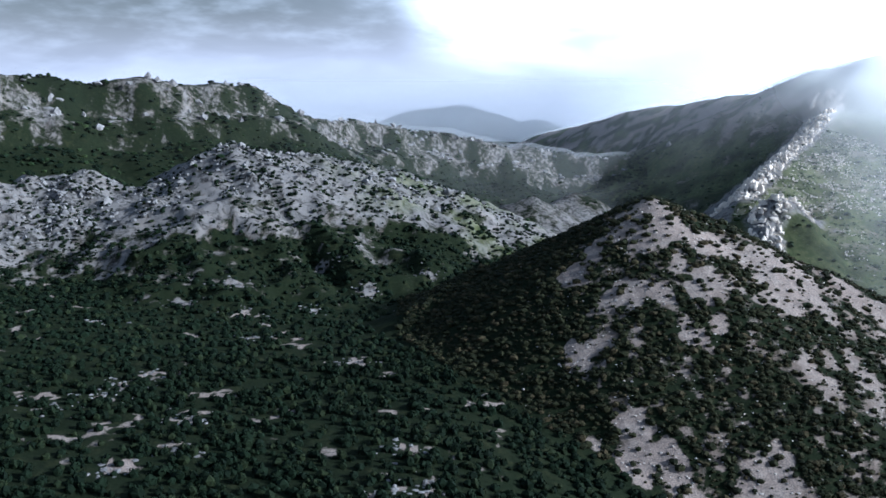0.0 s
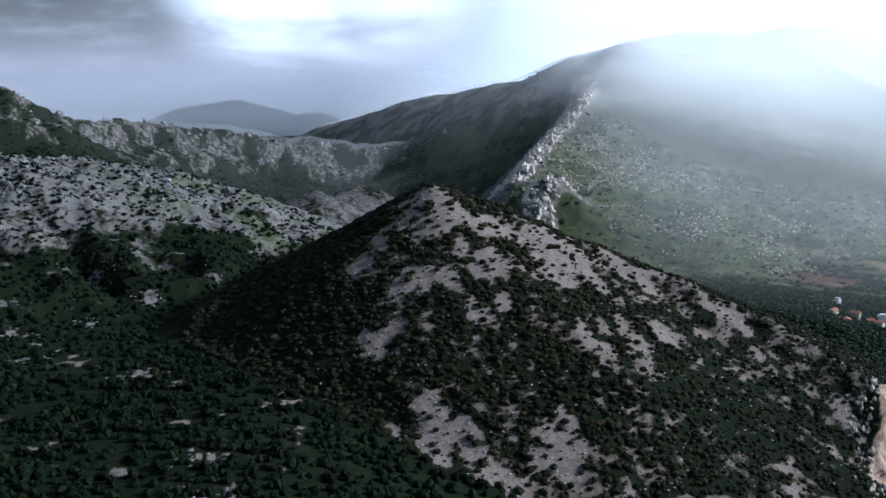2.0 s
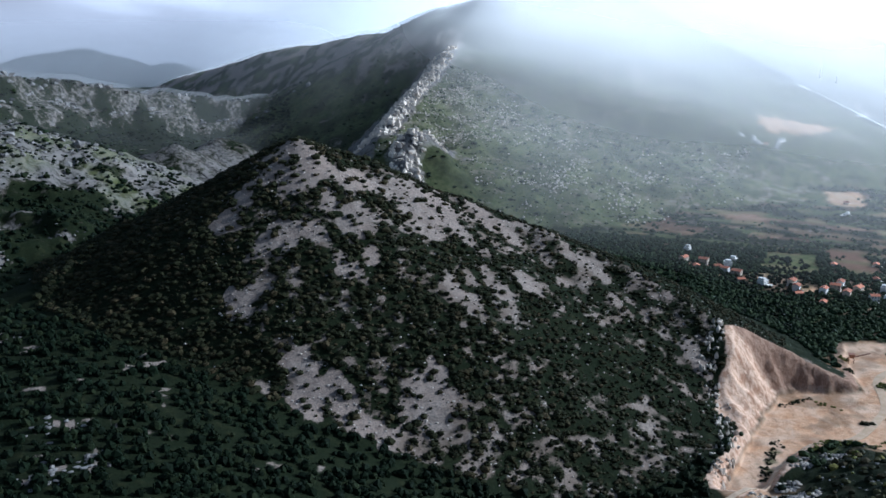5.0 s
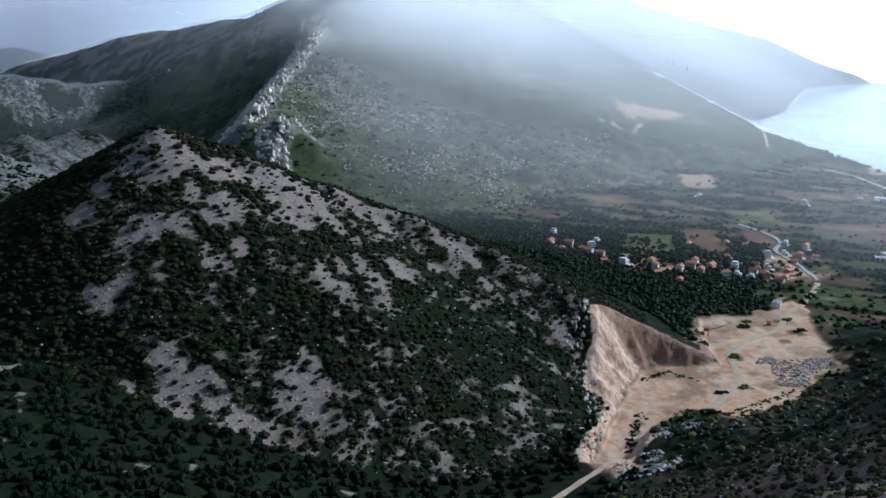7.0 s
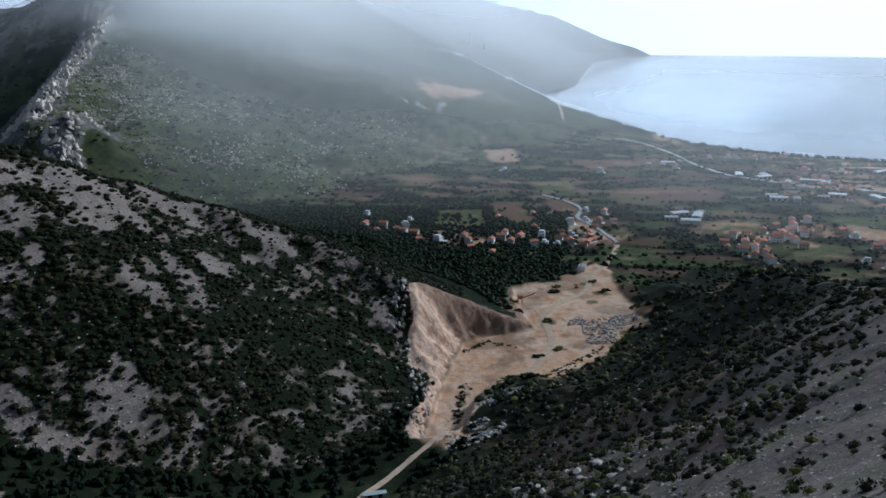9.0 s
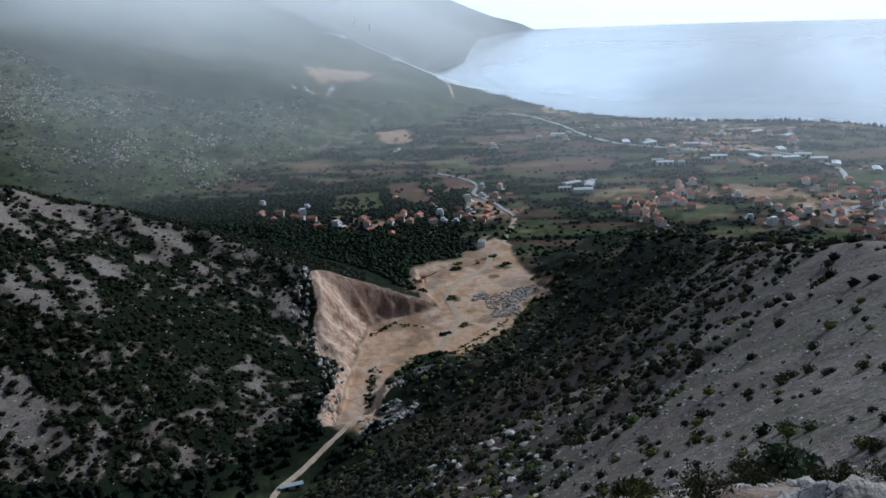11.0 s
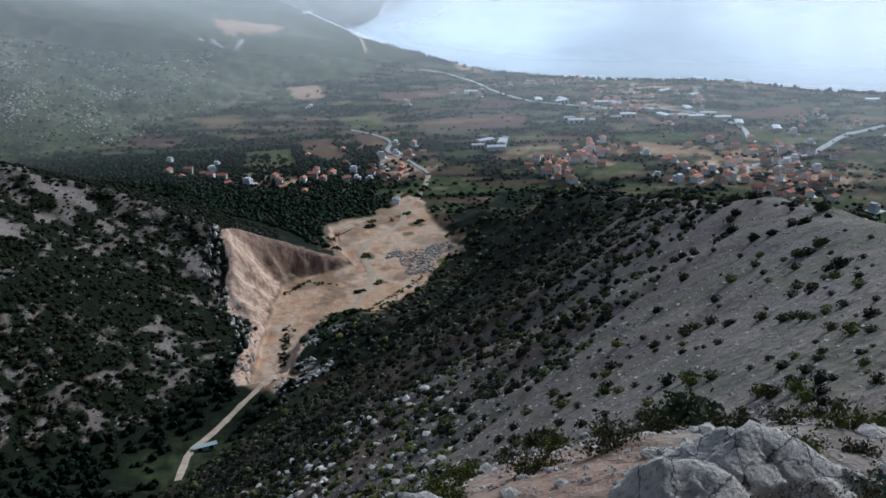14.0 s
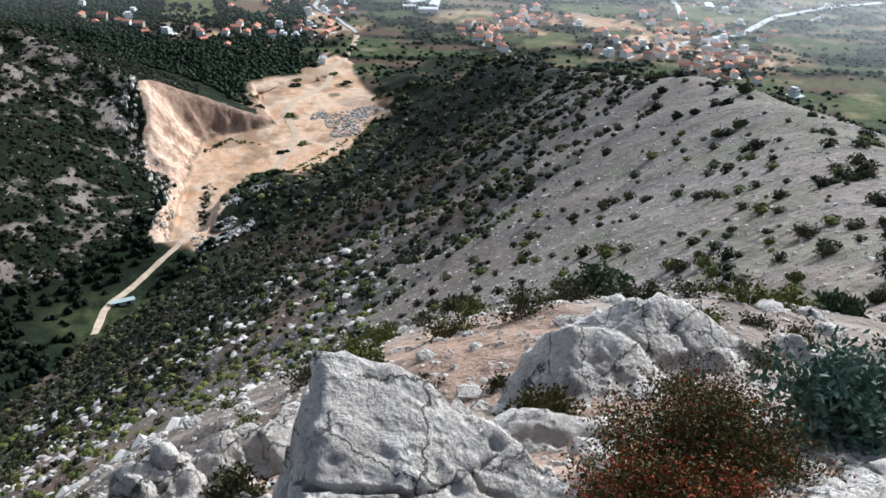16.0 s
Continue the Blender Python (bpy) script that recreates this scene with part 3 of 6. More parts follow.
# narrow stony strips down the hill's shoulder
STRIPS = [(258, 561, 5), (249, 542, 5), (241, 527, 5), (274, 621, 8), (274, 570, 6), (329, 638, 9), (349, 622, 7), (279, 553, 6), (305, 568, 6), (368, 606, 6), (384, 602, 8), (385, 589, 7),
          (382, 564, 6), (311, 659, 9), (239, 552, 6), (413, 500, 8), (418, 513, 5), (309, 558, 5)]
# pale outcrops in the valley woods
OUTCROPS = [(-269, 669), (-166, 714), (-146, 656), (-152, 484), (-188, 563), (-208, 514), (-111, 740), (-72, 797), (-16, 837), (-24, 743), (-65, 598), (-144, 437), (-9, 410), (-21, 448), (-22, 396),
            (-185, 762), (-220, 730), (-112, 836), (-324, 817), (-166, 412), (-204, 540), (-238, 495)]


def bare(x, y):
    """How far the facing hill is open scree."""
    n = fbm(x, y, 15, 3, 75) * 0.6 + fbm(x, y, 6, 2, 79) * 0.4
    out = np.zeros(np.shape(x))
    for sx, sy, sr in SCREES:
        out = np.maximum(out, smooth(1.15 * sr - np.hypot(x - sx, (y - sy) * 0.7) + 20 * (n - 0.5), 0, 4.5))
    for sx, sy, sr in STRIPS:
        out = np.maximum(out, 0.9 * smooth(1.1 * sr - np.hypot(x - sx, (y - sy) * 0.45) + 16 * (n - 0.5), 0, 4))
    return out



def inside(loops, x, y, fade=6.0):
    total = np.zeros(np.shape(x))
    for loop in loops:
        pts = ring(loop)
        far = np.hypot(x - pts[0][0], y - pts[0][1]) < 330
        d, _, _, _ = near_line(x[far], y[far], pts + pts[:1])
        d = np.where(in_loop(x[far], y[far], pts), d, -d) + 10 * (vnoise(x[far] / 22, y[far] / 22, 5) - 0.5)
        total[far] = np.maximum(total[far], smooth(d, -fade, fade))
    return total


def cover(x, y, z, zone, shore, edge):
    """How green the ground is, from 0 bare stone to 1 closed scrub or wood."""
    r = np.hypot(x, y)
    n1, n2, n3 = fbm(x, y, 140, 4, 71), fbm(x, y, 38, 4, 73), fbm(x, y, 16, 3, 75)
    g = np.full(np.shape(x), 0.93)
    dist, side, crest, run = near_line(x, y, HILL)
    n4 = fbm(x, y, 7, 2, 79)
    hill = 0.60 + 0.16 * smooth(x, 250, 330) * smooth(560 - y, 0, 80) + 0.40 * (n3 - 0.5) + 0.9 * (n4 - 0.5) + 0.5 * (n1 - 0.5) + 0.35 * (vnoise(run / 5.0, dist / 22.0, 77) - 0.5)
    hill = hill + 0.5 * smooth(175 - run, 0, 120) - 0.10 * smooth(dist, 110, 10) * smooth(run, 130, 200) * smooth(470 - run, 0, 120)
    hill = hill - 0.10 * smooth(x, 225, 300) * smooth(y, 480, 580)
    hill = np.where(side < 0, 0.97, hill) - 0.75 * bare(x, y)
    g = np.where(zone == 9, hill, g)
    dist, side, _, run = near_line(x, y, CREST[2:] + OWN[1:])
    own = 0.11 + 0.46 * smooth(dist + (run - 260) * 0.6 + 130 * (n2 - 0.5), -50, 125) + 0.2 * smooth(r, 330, 520) + 0.35 * (n3 - 0.5) + 0.3 * (fbm(x, y, 6, 2, 79) - 0.5)
    own = np.where(side > 0, np.maximum(own, 0.8 * smooth(dist, 5, 60)), own)
    g = np.where(zone >= 10, own, g)
    g = np.where(zone == 1, 0.55, g)
    g = np.where(zone == 2, 0.92 - 0.45 * smooth(n2 + 0.5 * (n1 - 0.5), 0.50, 0.66), g)
    crown, _, _, _ = near_line(x, y, MOUNT)
    rocky = smooth(crown + 200 * (n2 - 0.5), 520, 120) * smooth(fbm(x, y, 34, 4, 87), 0.44, 0.56) * (x < 0.42 * y)
    g = np.where(zone == 3, 0.78 - 0.28 * smooth(n2 + 0.5 * (n1 - 0.5), 0.45, 0.70) + 0.3 * (n3 - 0.5) - 0.5 * rocky, g)
    dist, side, _, _ = near_line(x, y, SPUR)
    g = np.where(zone == 4, np.where((side > 0) | (dist < 22), 0.02 + 0.3 * n2, 0.58 - 0.3 * smooth(n3, 0.45, 0.7) * smooth(n1, 0.35, 0.6) + 0.35 * (n3 - 0.5) + 0.3 * (n2 - 0.5)), g)
    skirt, _, _, _ = near_line(x, y, CRAG)
    g = np.where(zone == 8, 0.1 + 0.6 * n2, np.where(zone == 5, 0.15 + 0.75 * smooth(skirt + 40 * (n3 - 0.5), 16, 42), g))
    dist, side, _, _ = near_line(x, y, WEST)
    lip = 16 + 70 * (fbm(x, y, 90, 3, 33) - 0.4)
    west = 0.47 + 0.50 * smooth(dist - lip + 60 * (n3 - 0.5), 70, 110) + 0.3 * (n3 - 0.5) + 0.35 * smooth(n2, 0.5, 0.66)
    g = np.where(zone == 6, west, g)
    dist, side, _, _ = near_line(x, y, CRAGS)
    g = np.where(zone == 7, 0.14 + 0.62 * smooth(dist + 190 * (n2 - 0.5) + 80 * (n3 - 0.5), 70, 260) + 0.6 * (n4 - 0.5), g)
    wood = 0.97 - 0.6 * smooth(n3, 0.54, 0.70) * smooth(n2, 0.42, 0.58) * smooth(fbm(x, y, 5, 2, 99), 0.35, 0.55)
    g = np.where((zone == 0) & (x < 330), wood, g)
    g = np.where((zone == 0) & (x >= 560), 0.93 - 0.35 * smooth(n2, 0.42, 0.66) * smooth(r, 900, 1150), g)
    for sx, sy in OUTCROPS:
        g = g - 0.7 * smooth(7 - np.hypot((x - sx) * 0.6, y - sy) + 22 * (n4 - 0.5), 0, 5)
    return np.clip(g, 0, 1)


def plot_of(x, y):
    """Small plots on the plain: ploughed soil, grass, and dry pale stubble."""
    u, v = x * 0.64 - y * 0.77, x * 0.77 + y * 0.64
    return (smooth(vnoise(u / 62, v / 30, 131), 0.68, 0.74), smooth(vnoise(u / 54 + 3.3, v / 26, 133), 0.60, 0.68), smooth(vnoise(u / 50 + 7.1, v / 22, 139), 0.72, 0.78))


FIELD_E, FIELD_P, FIELD_G = inside(EARTH_FIELDS, GX, GY), inside(PALE_FIELDS, GX, GY), inside(GREEN_FIELDS, GX, GY)
# islands and fringes of weeds on the quarry floor: place and radius
WEEDS = [(573, 465, 9), (569, 497, 5), (590, 520, 5), (638, 512, 8), (655, 519, 6), (668, 478, 9), (640, 468, 7), (680, 505, 7), (533, 419, 6), (507, 420, 5), (404, 405, 6), (416, 415, 5), (393, 396, 5),
         (488, 471, 5), (600, 398, 10), (570, 388, 9), (540, 381, 8), (505, 381, 8), (470, 392, 8), (445, 395, 6)]
weedy = np.zeros(GX.shape)
for wx, wy, wr in WEEDS:
    weedy = np.maximum(weedy, smooth(wr - np.hypot(GX - wx, GY - wy) + 7 * (fbm(GX, GY, 6, 3, 175) - 0.5), 0, 3))
DIRT = smooth(4 - EDGE, 0, 5) * (1 - 0.40 * smooth(fbm(GX, GY, 18, 4, 151), 0.52, 0.66)) * (1 - 0.85 * weedy)
WALL = np.where(is_cut(GZ, GX, GY, EDGE), smooth(GZ, 68.5, 71), 0.0)
GREEN = np.maximum(cover(GX, GY, GZ, ZONE, SHORE, EDGE), 0.75 * weedy)
CRAGGY = np.where(np.isin(ZONE, (4, 5, 6, 7, 8)), 1.0 - smooth(GREEN, 0.35, 0.8), 0.0) * np.where(ZONE == 4, 1 - smooth(GREEN, 0.2, 0.35), 1.0)
# smaller plots of soil and grass between the groves
plots = smooth(GX, 560, 760) * (ZONE == 0) * (SHORE > 15)
brown, grassy, dry = plot_of(GX, GY)
FIELD_E = np.maximum(FIELD_E * 0.9, plots * 0.55 * brown)
FIELD_G = np.maximum(FIELD_G * 0.8, plots * 0.55 * grassy)
FIELD_G = np.maximum(FIELD_G, 0.6 * weedy)
# thin grass on the far slopes
thin = smooth(fbm(GX, GY, 26, 4, 137), 0.36, 0.62)
FIELD_G = np.where((ZONE == 4) | (ZONE == 5), (0.34 + 0.42 * thin) * np.where(ZONE == 5, 0.6, 1.0) * smooth(GREEN, 0.2, 0.4), np.where(ZONE == 3, (0.2 + 0.5 * thin) * smooth(GREEN, 0.35, 0.6), FIELD_G))
glade = smooth(190 - np.hypot((GX - 40) * 0.8, GY - 1080), 0, 120) * smooth(fbm(GX, GY, 40, 4, 165), 0.38, 0.6)
FIELD_G = np.maximum(FIELD_G, 0.55 * glade * np.isin(ZONE, (0, 6, 7)))
clearing = smooth(46 - np.hypot(GX - 256, GY - 324), 0, 22)
FIELD_G = np.maximum(FIELD_G, 0.35 * clearing * smooth(fbm(GX, GY, 9, 3, 169), 0.35, 0.6))
yards = np.zeros(GX.shape)
for yx, yy, yr in ((1000, 460, 95), (1060, 240, 120), (1370, 560, 110), (760, 660, 80), (850, 640, 60), (1640, 640, 130), (680, 780, 45), (1330, 430, 80)):
    yards = np.maximum(yards, smooth(yr * 1.3 - np.hypot(GX - yx, GY - yy), 0, yr))
yards = yards * 1.0 * smooth(fbm(GX, GY, 22, 3, 135), 0.50, 0.66)
scrape = smooth(fbm(GX, GY, 20, 3, 91), 0.55, 0.7) * smooth(22 - np.abs(EDGE), 0, 12) * (ZONE != 9)
# brown soil shows through the scree away from the summit ridge
crest_far, _, _, crest_run = near_line(GX, GY, CREST[2:] + OWN[1:])
SOIL = np.where(ZONE >= 10, 0.40 + 0.52 * smooth(crest_far + 0.35 * (crest_run - 120) + 90 * (fbm(GX, GY, 45, 3, 95) - 0.5), 0, 110), 0.0)
SOIL = np.where(ZONE == 9, 0.85 * (1 - bare(GX, GY)) * smooth(fbm(GX, GY, 9, 3, 97), 0.30, 0.62), SOIL)
# brown soil and thin dry grass on the slope below the summit
near_slope = (ZONE >= 10) * smooth(RR, 6, 14)
FIELD_E = np.maximum(FIELD_E, near_slope * (0.55 - 0.4 * smooth(RR, 250, 420)) * smooth(fbm(GX, GY, 26, 4, 153), 0.40, 0.62) * smooth(crest_far, 8, 70))
FIELD_E = np.maximum(FIELD_E, 0.6 * smooth(4 - EDGE, 0, 5) * (ZONE != 9) * (1 - weedy))
summit = (ZONE >= 10) * (0.06 + 0.26 * smooth(fbm(GX, GY, 3, 4, 157), 0.42, 0.68)) * smooth(70 - RR, 0, 60)
FIELD_G = np.maximum(FIELD_G, near_slope * 0.28 * smooth(fbm(GX, GY, 7, 4, 155), 0.48, 0.64) * smooth(130 - crest_far, 0, 90) * smooth(260 - RR, 0, 120))
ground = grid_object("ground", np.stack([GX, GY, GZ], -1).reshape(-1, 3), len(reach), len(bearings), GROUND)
# clay marks the quarry's back wall, both earthier and shaded by colour
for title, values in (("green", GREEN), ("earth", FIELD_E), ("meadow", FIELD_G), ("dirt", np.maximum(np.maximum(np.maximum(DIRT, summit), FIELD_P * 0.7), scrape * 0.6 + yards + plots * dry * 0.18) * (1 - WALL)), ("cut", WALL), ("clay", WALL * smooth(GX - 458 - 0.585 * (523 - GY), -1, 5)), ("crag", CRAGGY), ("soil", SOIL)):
    layer = ground.data.attributes.new(title, "FLOAT", "POINT")
    layer.data.foreach_set("value", np.ascontiguousarray(values, dtype=np.float32).ravel())
tagged(ground, "stony limestone hillsides, wooded valley and coastal plain", "ground", kind="structure")

sr, sa = np.meshgrid(np.concatenate([[0.5], np.linspace(1200, 4990, 40)]), np.radians(np.arange(0, 360, 2.0)), indexing="ij")
water = grid_object("water", np.stack([sr * np.sin(sa), sr * np.cos(sa), 0 * sr], -1).reshape(-1, 3), 41, 180, SEA)
tagged(water, "calm pale blue sea below the coast", "sea", kind="structure")

# ---------------------------------------------------------------- a sheet that stands in for haze over the far slopes and the bay
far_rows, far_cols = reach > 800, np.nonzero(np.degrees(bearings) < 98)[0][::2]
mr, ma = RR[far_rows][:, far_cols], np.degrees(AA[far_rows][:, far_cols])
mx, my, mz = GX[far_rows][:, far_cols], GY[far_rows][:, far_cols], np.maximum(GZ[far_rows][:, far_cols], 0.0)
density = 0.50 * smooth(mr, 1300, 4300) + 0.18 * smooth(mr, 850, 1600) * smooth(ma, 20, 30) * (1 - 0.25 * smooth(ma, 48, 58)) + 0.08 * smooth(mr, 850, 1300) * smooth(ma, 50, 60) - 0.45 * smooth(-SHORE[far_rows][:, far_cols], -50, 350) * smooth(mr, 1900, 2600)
# haze thickened around bearing 34, towards the glare
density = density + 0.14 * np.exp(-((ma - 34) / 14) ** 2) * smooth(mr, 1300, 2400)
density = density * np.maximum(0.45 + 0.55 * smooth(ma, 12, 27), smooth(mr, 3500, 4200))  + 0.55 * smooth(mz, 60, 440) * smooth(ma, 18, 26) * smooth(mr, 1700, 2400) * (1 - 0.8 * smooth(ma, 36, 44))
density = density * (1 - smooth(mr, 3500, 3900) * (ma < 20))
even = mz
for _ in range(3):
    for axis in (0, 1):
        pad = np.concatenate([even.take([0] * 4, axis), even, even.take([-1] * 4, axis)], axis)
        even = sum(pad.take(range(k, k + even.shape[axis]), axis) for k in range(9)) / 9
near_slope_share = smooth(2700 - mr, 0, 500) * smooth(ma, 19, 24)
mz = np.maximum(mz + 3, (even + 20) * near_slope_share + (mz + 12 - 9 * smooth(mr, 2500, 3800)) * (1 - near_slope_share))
mist = grid_object("mist", np.stack([mx, my, mz], -1).reshape(-1, 3), mr.shape[0], mr.shape[1], HAZE_SHEET, wrap=False)
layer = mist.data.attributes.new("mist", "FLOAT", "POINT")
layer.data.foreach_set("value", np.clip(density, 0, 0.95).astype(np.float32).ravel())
tagged(mist, "sheet standing in for mist and haze over slopes and bay", "mist", kind="stuff")


# upright sheets put in for sunlit haze before the mountain, thinning out towards the ground and upwards
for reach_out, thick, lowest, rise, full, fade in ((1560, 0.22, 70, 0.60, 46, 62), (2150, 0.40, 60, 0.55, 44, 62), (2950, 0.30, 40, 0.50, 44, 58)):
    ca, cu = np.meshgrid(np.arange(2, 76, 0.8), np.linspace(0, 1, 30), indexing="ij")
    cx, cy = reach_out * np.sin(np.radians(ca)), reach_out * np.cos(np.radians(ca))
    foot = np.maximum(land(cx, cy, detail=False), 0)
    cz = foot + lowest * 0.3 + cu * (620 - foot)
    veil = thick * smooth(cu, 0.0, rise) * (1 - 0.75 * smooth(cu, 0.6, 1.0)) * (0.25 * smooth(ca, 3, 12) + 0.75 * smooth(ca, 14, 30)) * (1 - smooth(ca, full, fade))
    drift = grid_object("mist", np.stack([cx, cy, cz], -1).reshape(-1, 3), ca.shape[0], ca.shape[1], HAZE_CURTAIN, wrap=False)
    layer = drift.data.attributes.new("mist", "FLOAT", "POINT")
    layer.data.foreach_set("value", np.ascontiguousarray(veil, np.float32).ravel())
    tagged(drift, "see-through curtain standing in for bright haze before the mountain", "mist", kind="stuff")


# one upright sheet that stands in for thin haze before the distant peaks
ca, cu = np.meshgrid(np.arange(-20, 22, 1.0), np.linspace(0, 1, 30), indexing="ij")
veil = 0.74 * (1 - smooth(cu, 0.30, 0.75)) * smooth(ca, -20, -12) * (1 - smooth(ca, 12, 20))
haze = grid_object("mist", np.stack([4150 * np.sin(np.radians(ca)), 4150 * np.cos(np.radians(ca)), cu * 640], -1).reshape(-1, 3), ca.shape[0], ca.shape[1], HAZE_CURTAIN, wrap=False)
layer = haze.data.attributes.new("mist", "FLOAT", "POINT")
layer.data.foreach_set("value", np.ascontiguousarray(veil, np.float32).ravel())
tagged(haze, "sheet standing in for haze before the distant peaks", "mist", kind="stuff")


# ---------------------------------------------------------------- builders
def link_mesh(name, bm, mat, parent=None, label="", flat=True):
    me = bpy.data.meshes.new(name)
    bm.to_mesh(me)
    bm.free()
    me.materials.append(mat)
    me.polygons.foreach_set("use_smooth", np.full(len(me.polygons), not flat))
    ob = new(name, me)
    ob.parent = parent
    if label:
        ob["label"] = label
    return ob


def part(name, bm, mat, parent, label="", flat=True):
    return link_mesh(name, bm, mat, parent, label, flat)


def thing(name, label, category, m=None, group="", kind=""):
    ob = new(name)
    ob.empty_display_size = 0.3
    if m is not None:
        ob.matrix_basis = m
    return tagged(ob, label, category, group, kind)


def box(bm, x0, y0, z0, x1, y1, z1, bevel=0.0):
    made = bmesh.ops.create_cube(bm, size=1.0, matrix=Matrix.Translation(((x0 + x1) / 2, (y0 + y1) / 2, (z0 + z1) / 2)) @ Matrix.Diagonal((x1 - x0, y1 - y0, z1 - z0, 1)))
    if bevel:
        edges = list({e for v in made["verts"] for e in v.link_edges})
        bmesh.ops.bevel(bm, geom=edges, offset=bevel, segments=1, affect="EDGES")
    return bm


def boxed(*dims, bevel=0.0):
    return box(bmesh.new(), *dims, bevel=bevel)


def mesh_from(name, verts, faces, mat, flat=True):
    """A mesh object from arrays of triangles."""
    me = bpy.data.meshes.new(name)
    me.vertices.add(len(verts))
    me.vertices.foreach_set("co", np.ascontiguousarray(verts, np.float32).ravel())
    me.loops.add(faces.size)
    me.loops.foreach_set("vertex_index", np.ascontiguousarray(faces, np.int32).ravel())
    me.polygons.add(len(faces))
    me.polygons.foreach_set("loop_start", np.arange(0, faces.size, 3, dtype=np.int32))
    me.polygons.foreach_set("use_smooth", np.full(len(faces), not flat))
    me.update(calc_edges=True)
    me.materials.append(mat)
    return new(name, me)


def lumps_of(level, count, jitter, seed, squash=0.8):
    """Uneven clumps, each a knobbly closed form."""
    rng = np.random.default_rng(seed)
    out = []
    bm = bmesh.new()
    bmesh.ops.create_icosphere(bm, subdivisions=level, radius=1.0)
    v = np.array([p.co for p in bm.verts])
    f = np.array([[q.index for q in p.verts] for p in bm.faces])
    bm.free()
    for _ in range(count):
        grow = 1 + jitter * rng.uniform(-1, 1, (len(v), 1))
        u = v * grow * np.array([rng.uniform(0.8, 1.2), rng.uniform(0.8, 1.2), squash])
        u[:, 2] = np.maximum(u[:, 2], -0.5)
        out.append((u, f))
    return out


def tufts_of(count, leaves, seed, leaf=0.30, level=1, core=0.84):
    """Shrubs: a dark knobbly core under many ragged sprays of leaves."""
    rng = np.random.default_rng(seed)
    out = []
    for u, f in lumps_of(level, count, 0.25 if level == 1 else 0.16, seed, 0.9):
        d = rng.normal(size=(leaves, 3))
        d /= np.linalg.norm(d, axis=1)[:, None]
        d[:, 2] = np.abs(d[:, 2]) * 1.1 - 0.25
        c = d * rng.uniform(0.70, 1.08, (leaves, 1)) * np.array([1.0, 1.0, 0.95])
        a, b = rng.normal(size=(leaves, 3)), rng.normal(size=(leaves, 3))
        a *= leaf / np.linalg.norm(a, axis=1)[:, None]
        b *= leaf * 0.8 / np.linalg.norm(b, axis=1)[:, None]
        v = np.stack([c - a, c + a, c + b + d * 0.12], 1).reshape(-1, 3)
        out.append((np.concatenate([u * core, v]), np.concatenate([f, np.arange(leaves * 3).reshape(-1, 3) + len(u)])))
    return out


FINE, RAGGED, COARSE = tufts_of(8, 40, 1, 0.24, core=0.9), tufts_of(8, 24, 4, 0.26, core=0.9), lumps_of(1, 8, 0.28, 2, 0.9)
DENSE = tufts_of(8, 150, 6, 0.17, 1, 0.70)


def sow(name, x, y, width, tall, mat, shapes, label, category, seed, sink=0.25):
    """Many clumps joined in one object, standing on the ground."""
    if not len(x):
        return None
    rng = np.random.default_rng(seed)
    z = land(x, y)
    verts, faces, total = [], [], 0
    pick = rng.integers(0, len(shapes), len(x))
    turn = rng.uniform(0, 6.283, len(x))
    for k, (u, f) in enumerate(shapes):
        sel = np.nonzero(pick == k)[0]
        if not len(sel):
            continue
        c, s = np.cos(turn[sel])[:, None], np.sin(turn[sel])[:, None]
        w2, h2 = (width[sel] / 2)[:, None], (tall[sel] / 2)[:, None]
        px = x[sel][:, None] + (u[None, :, 0] * c - u[None, :, 1] * s) * w2
        py = y[sel][:, None] + (u[None, :, 0] * s + u[None, :, 1] * c) * w2
        pz = z[sel][:, None] + (u[None, :, 2] + 0.35) * h2 - sink * tall[sel][:, None] * 0.3
        verts.append(np.stack([px, py, pz], -1).reshape(-1, 3))
        faces.append((f[None] + (np.arange(len(sel)) * len(u))[:, None, None]).reshape(-1, 3) + total)
        total += len(sel) * len(u)
    ob = mesh_from(name, np.concatenate(verts), np.concatenate(faces), mat)
    return tagged(ob, label, category, kind="stuff")


def candidates(count, az0, az1, r0, r1, seed, even=1.0):
    """Random places between two bearings and two distances; even=1 spreads them evenly over the ground, 0 over the distances."""
    rng = np.random.default_rng(seed)
    az = np.radians(rng.uniform(az0, az1, count))
    u = rng.uniform(0, 1, count)
    r = np.sqrt(r0 ** 2 + u * (r1 ** 2 - r0 ** 2)) if even else r0 * (r1 / r0) ** u
    return r * np.sin(az), r * np.cos(az), rng


def surveyed(x, y):
    z, zone, shore, edge = land(x, y, survey=True)
    return z, zone, shore, edge, cover(x, y, z, zone, shore, edge)

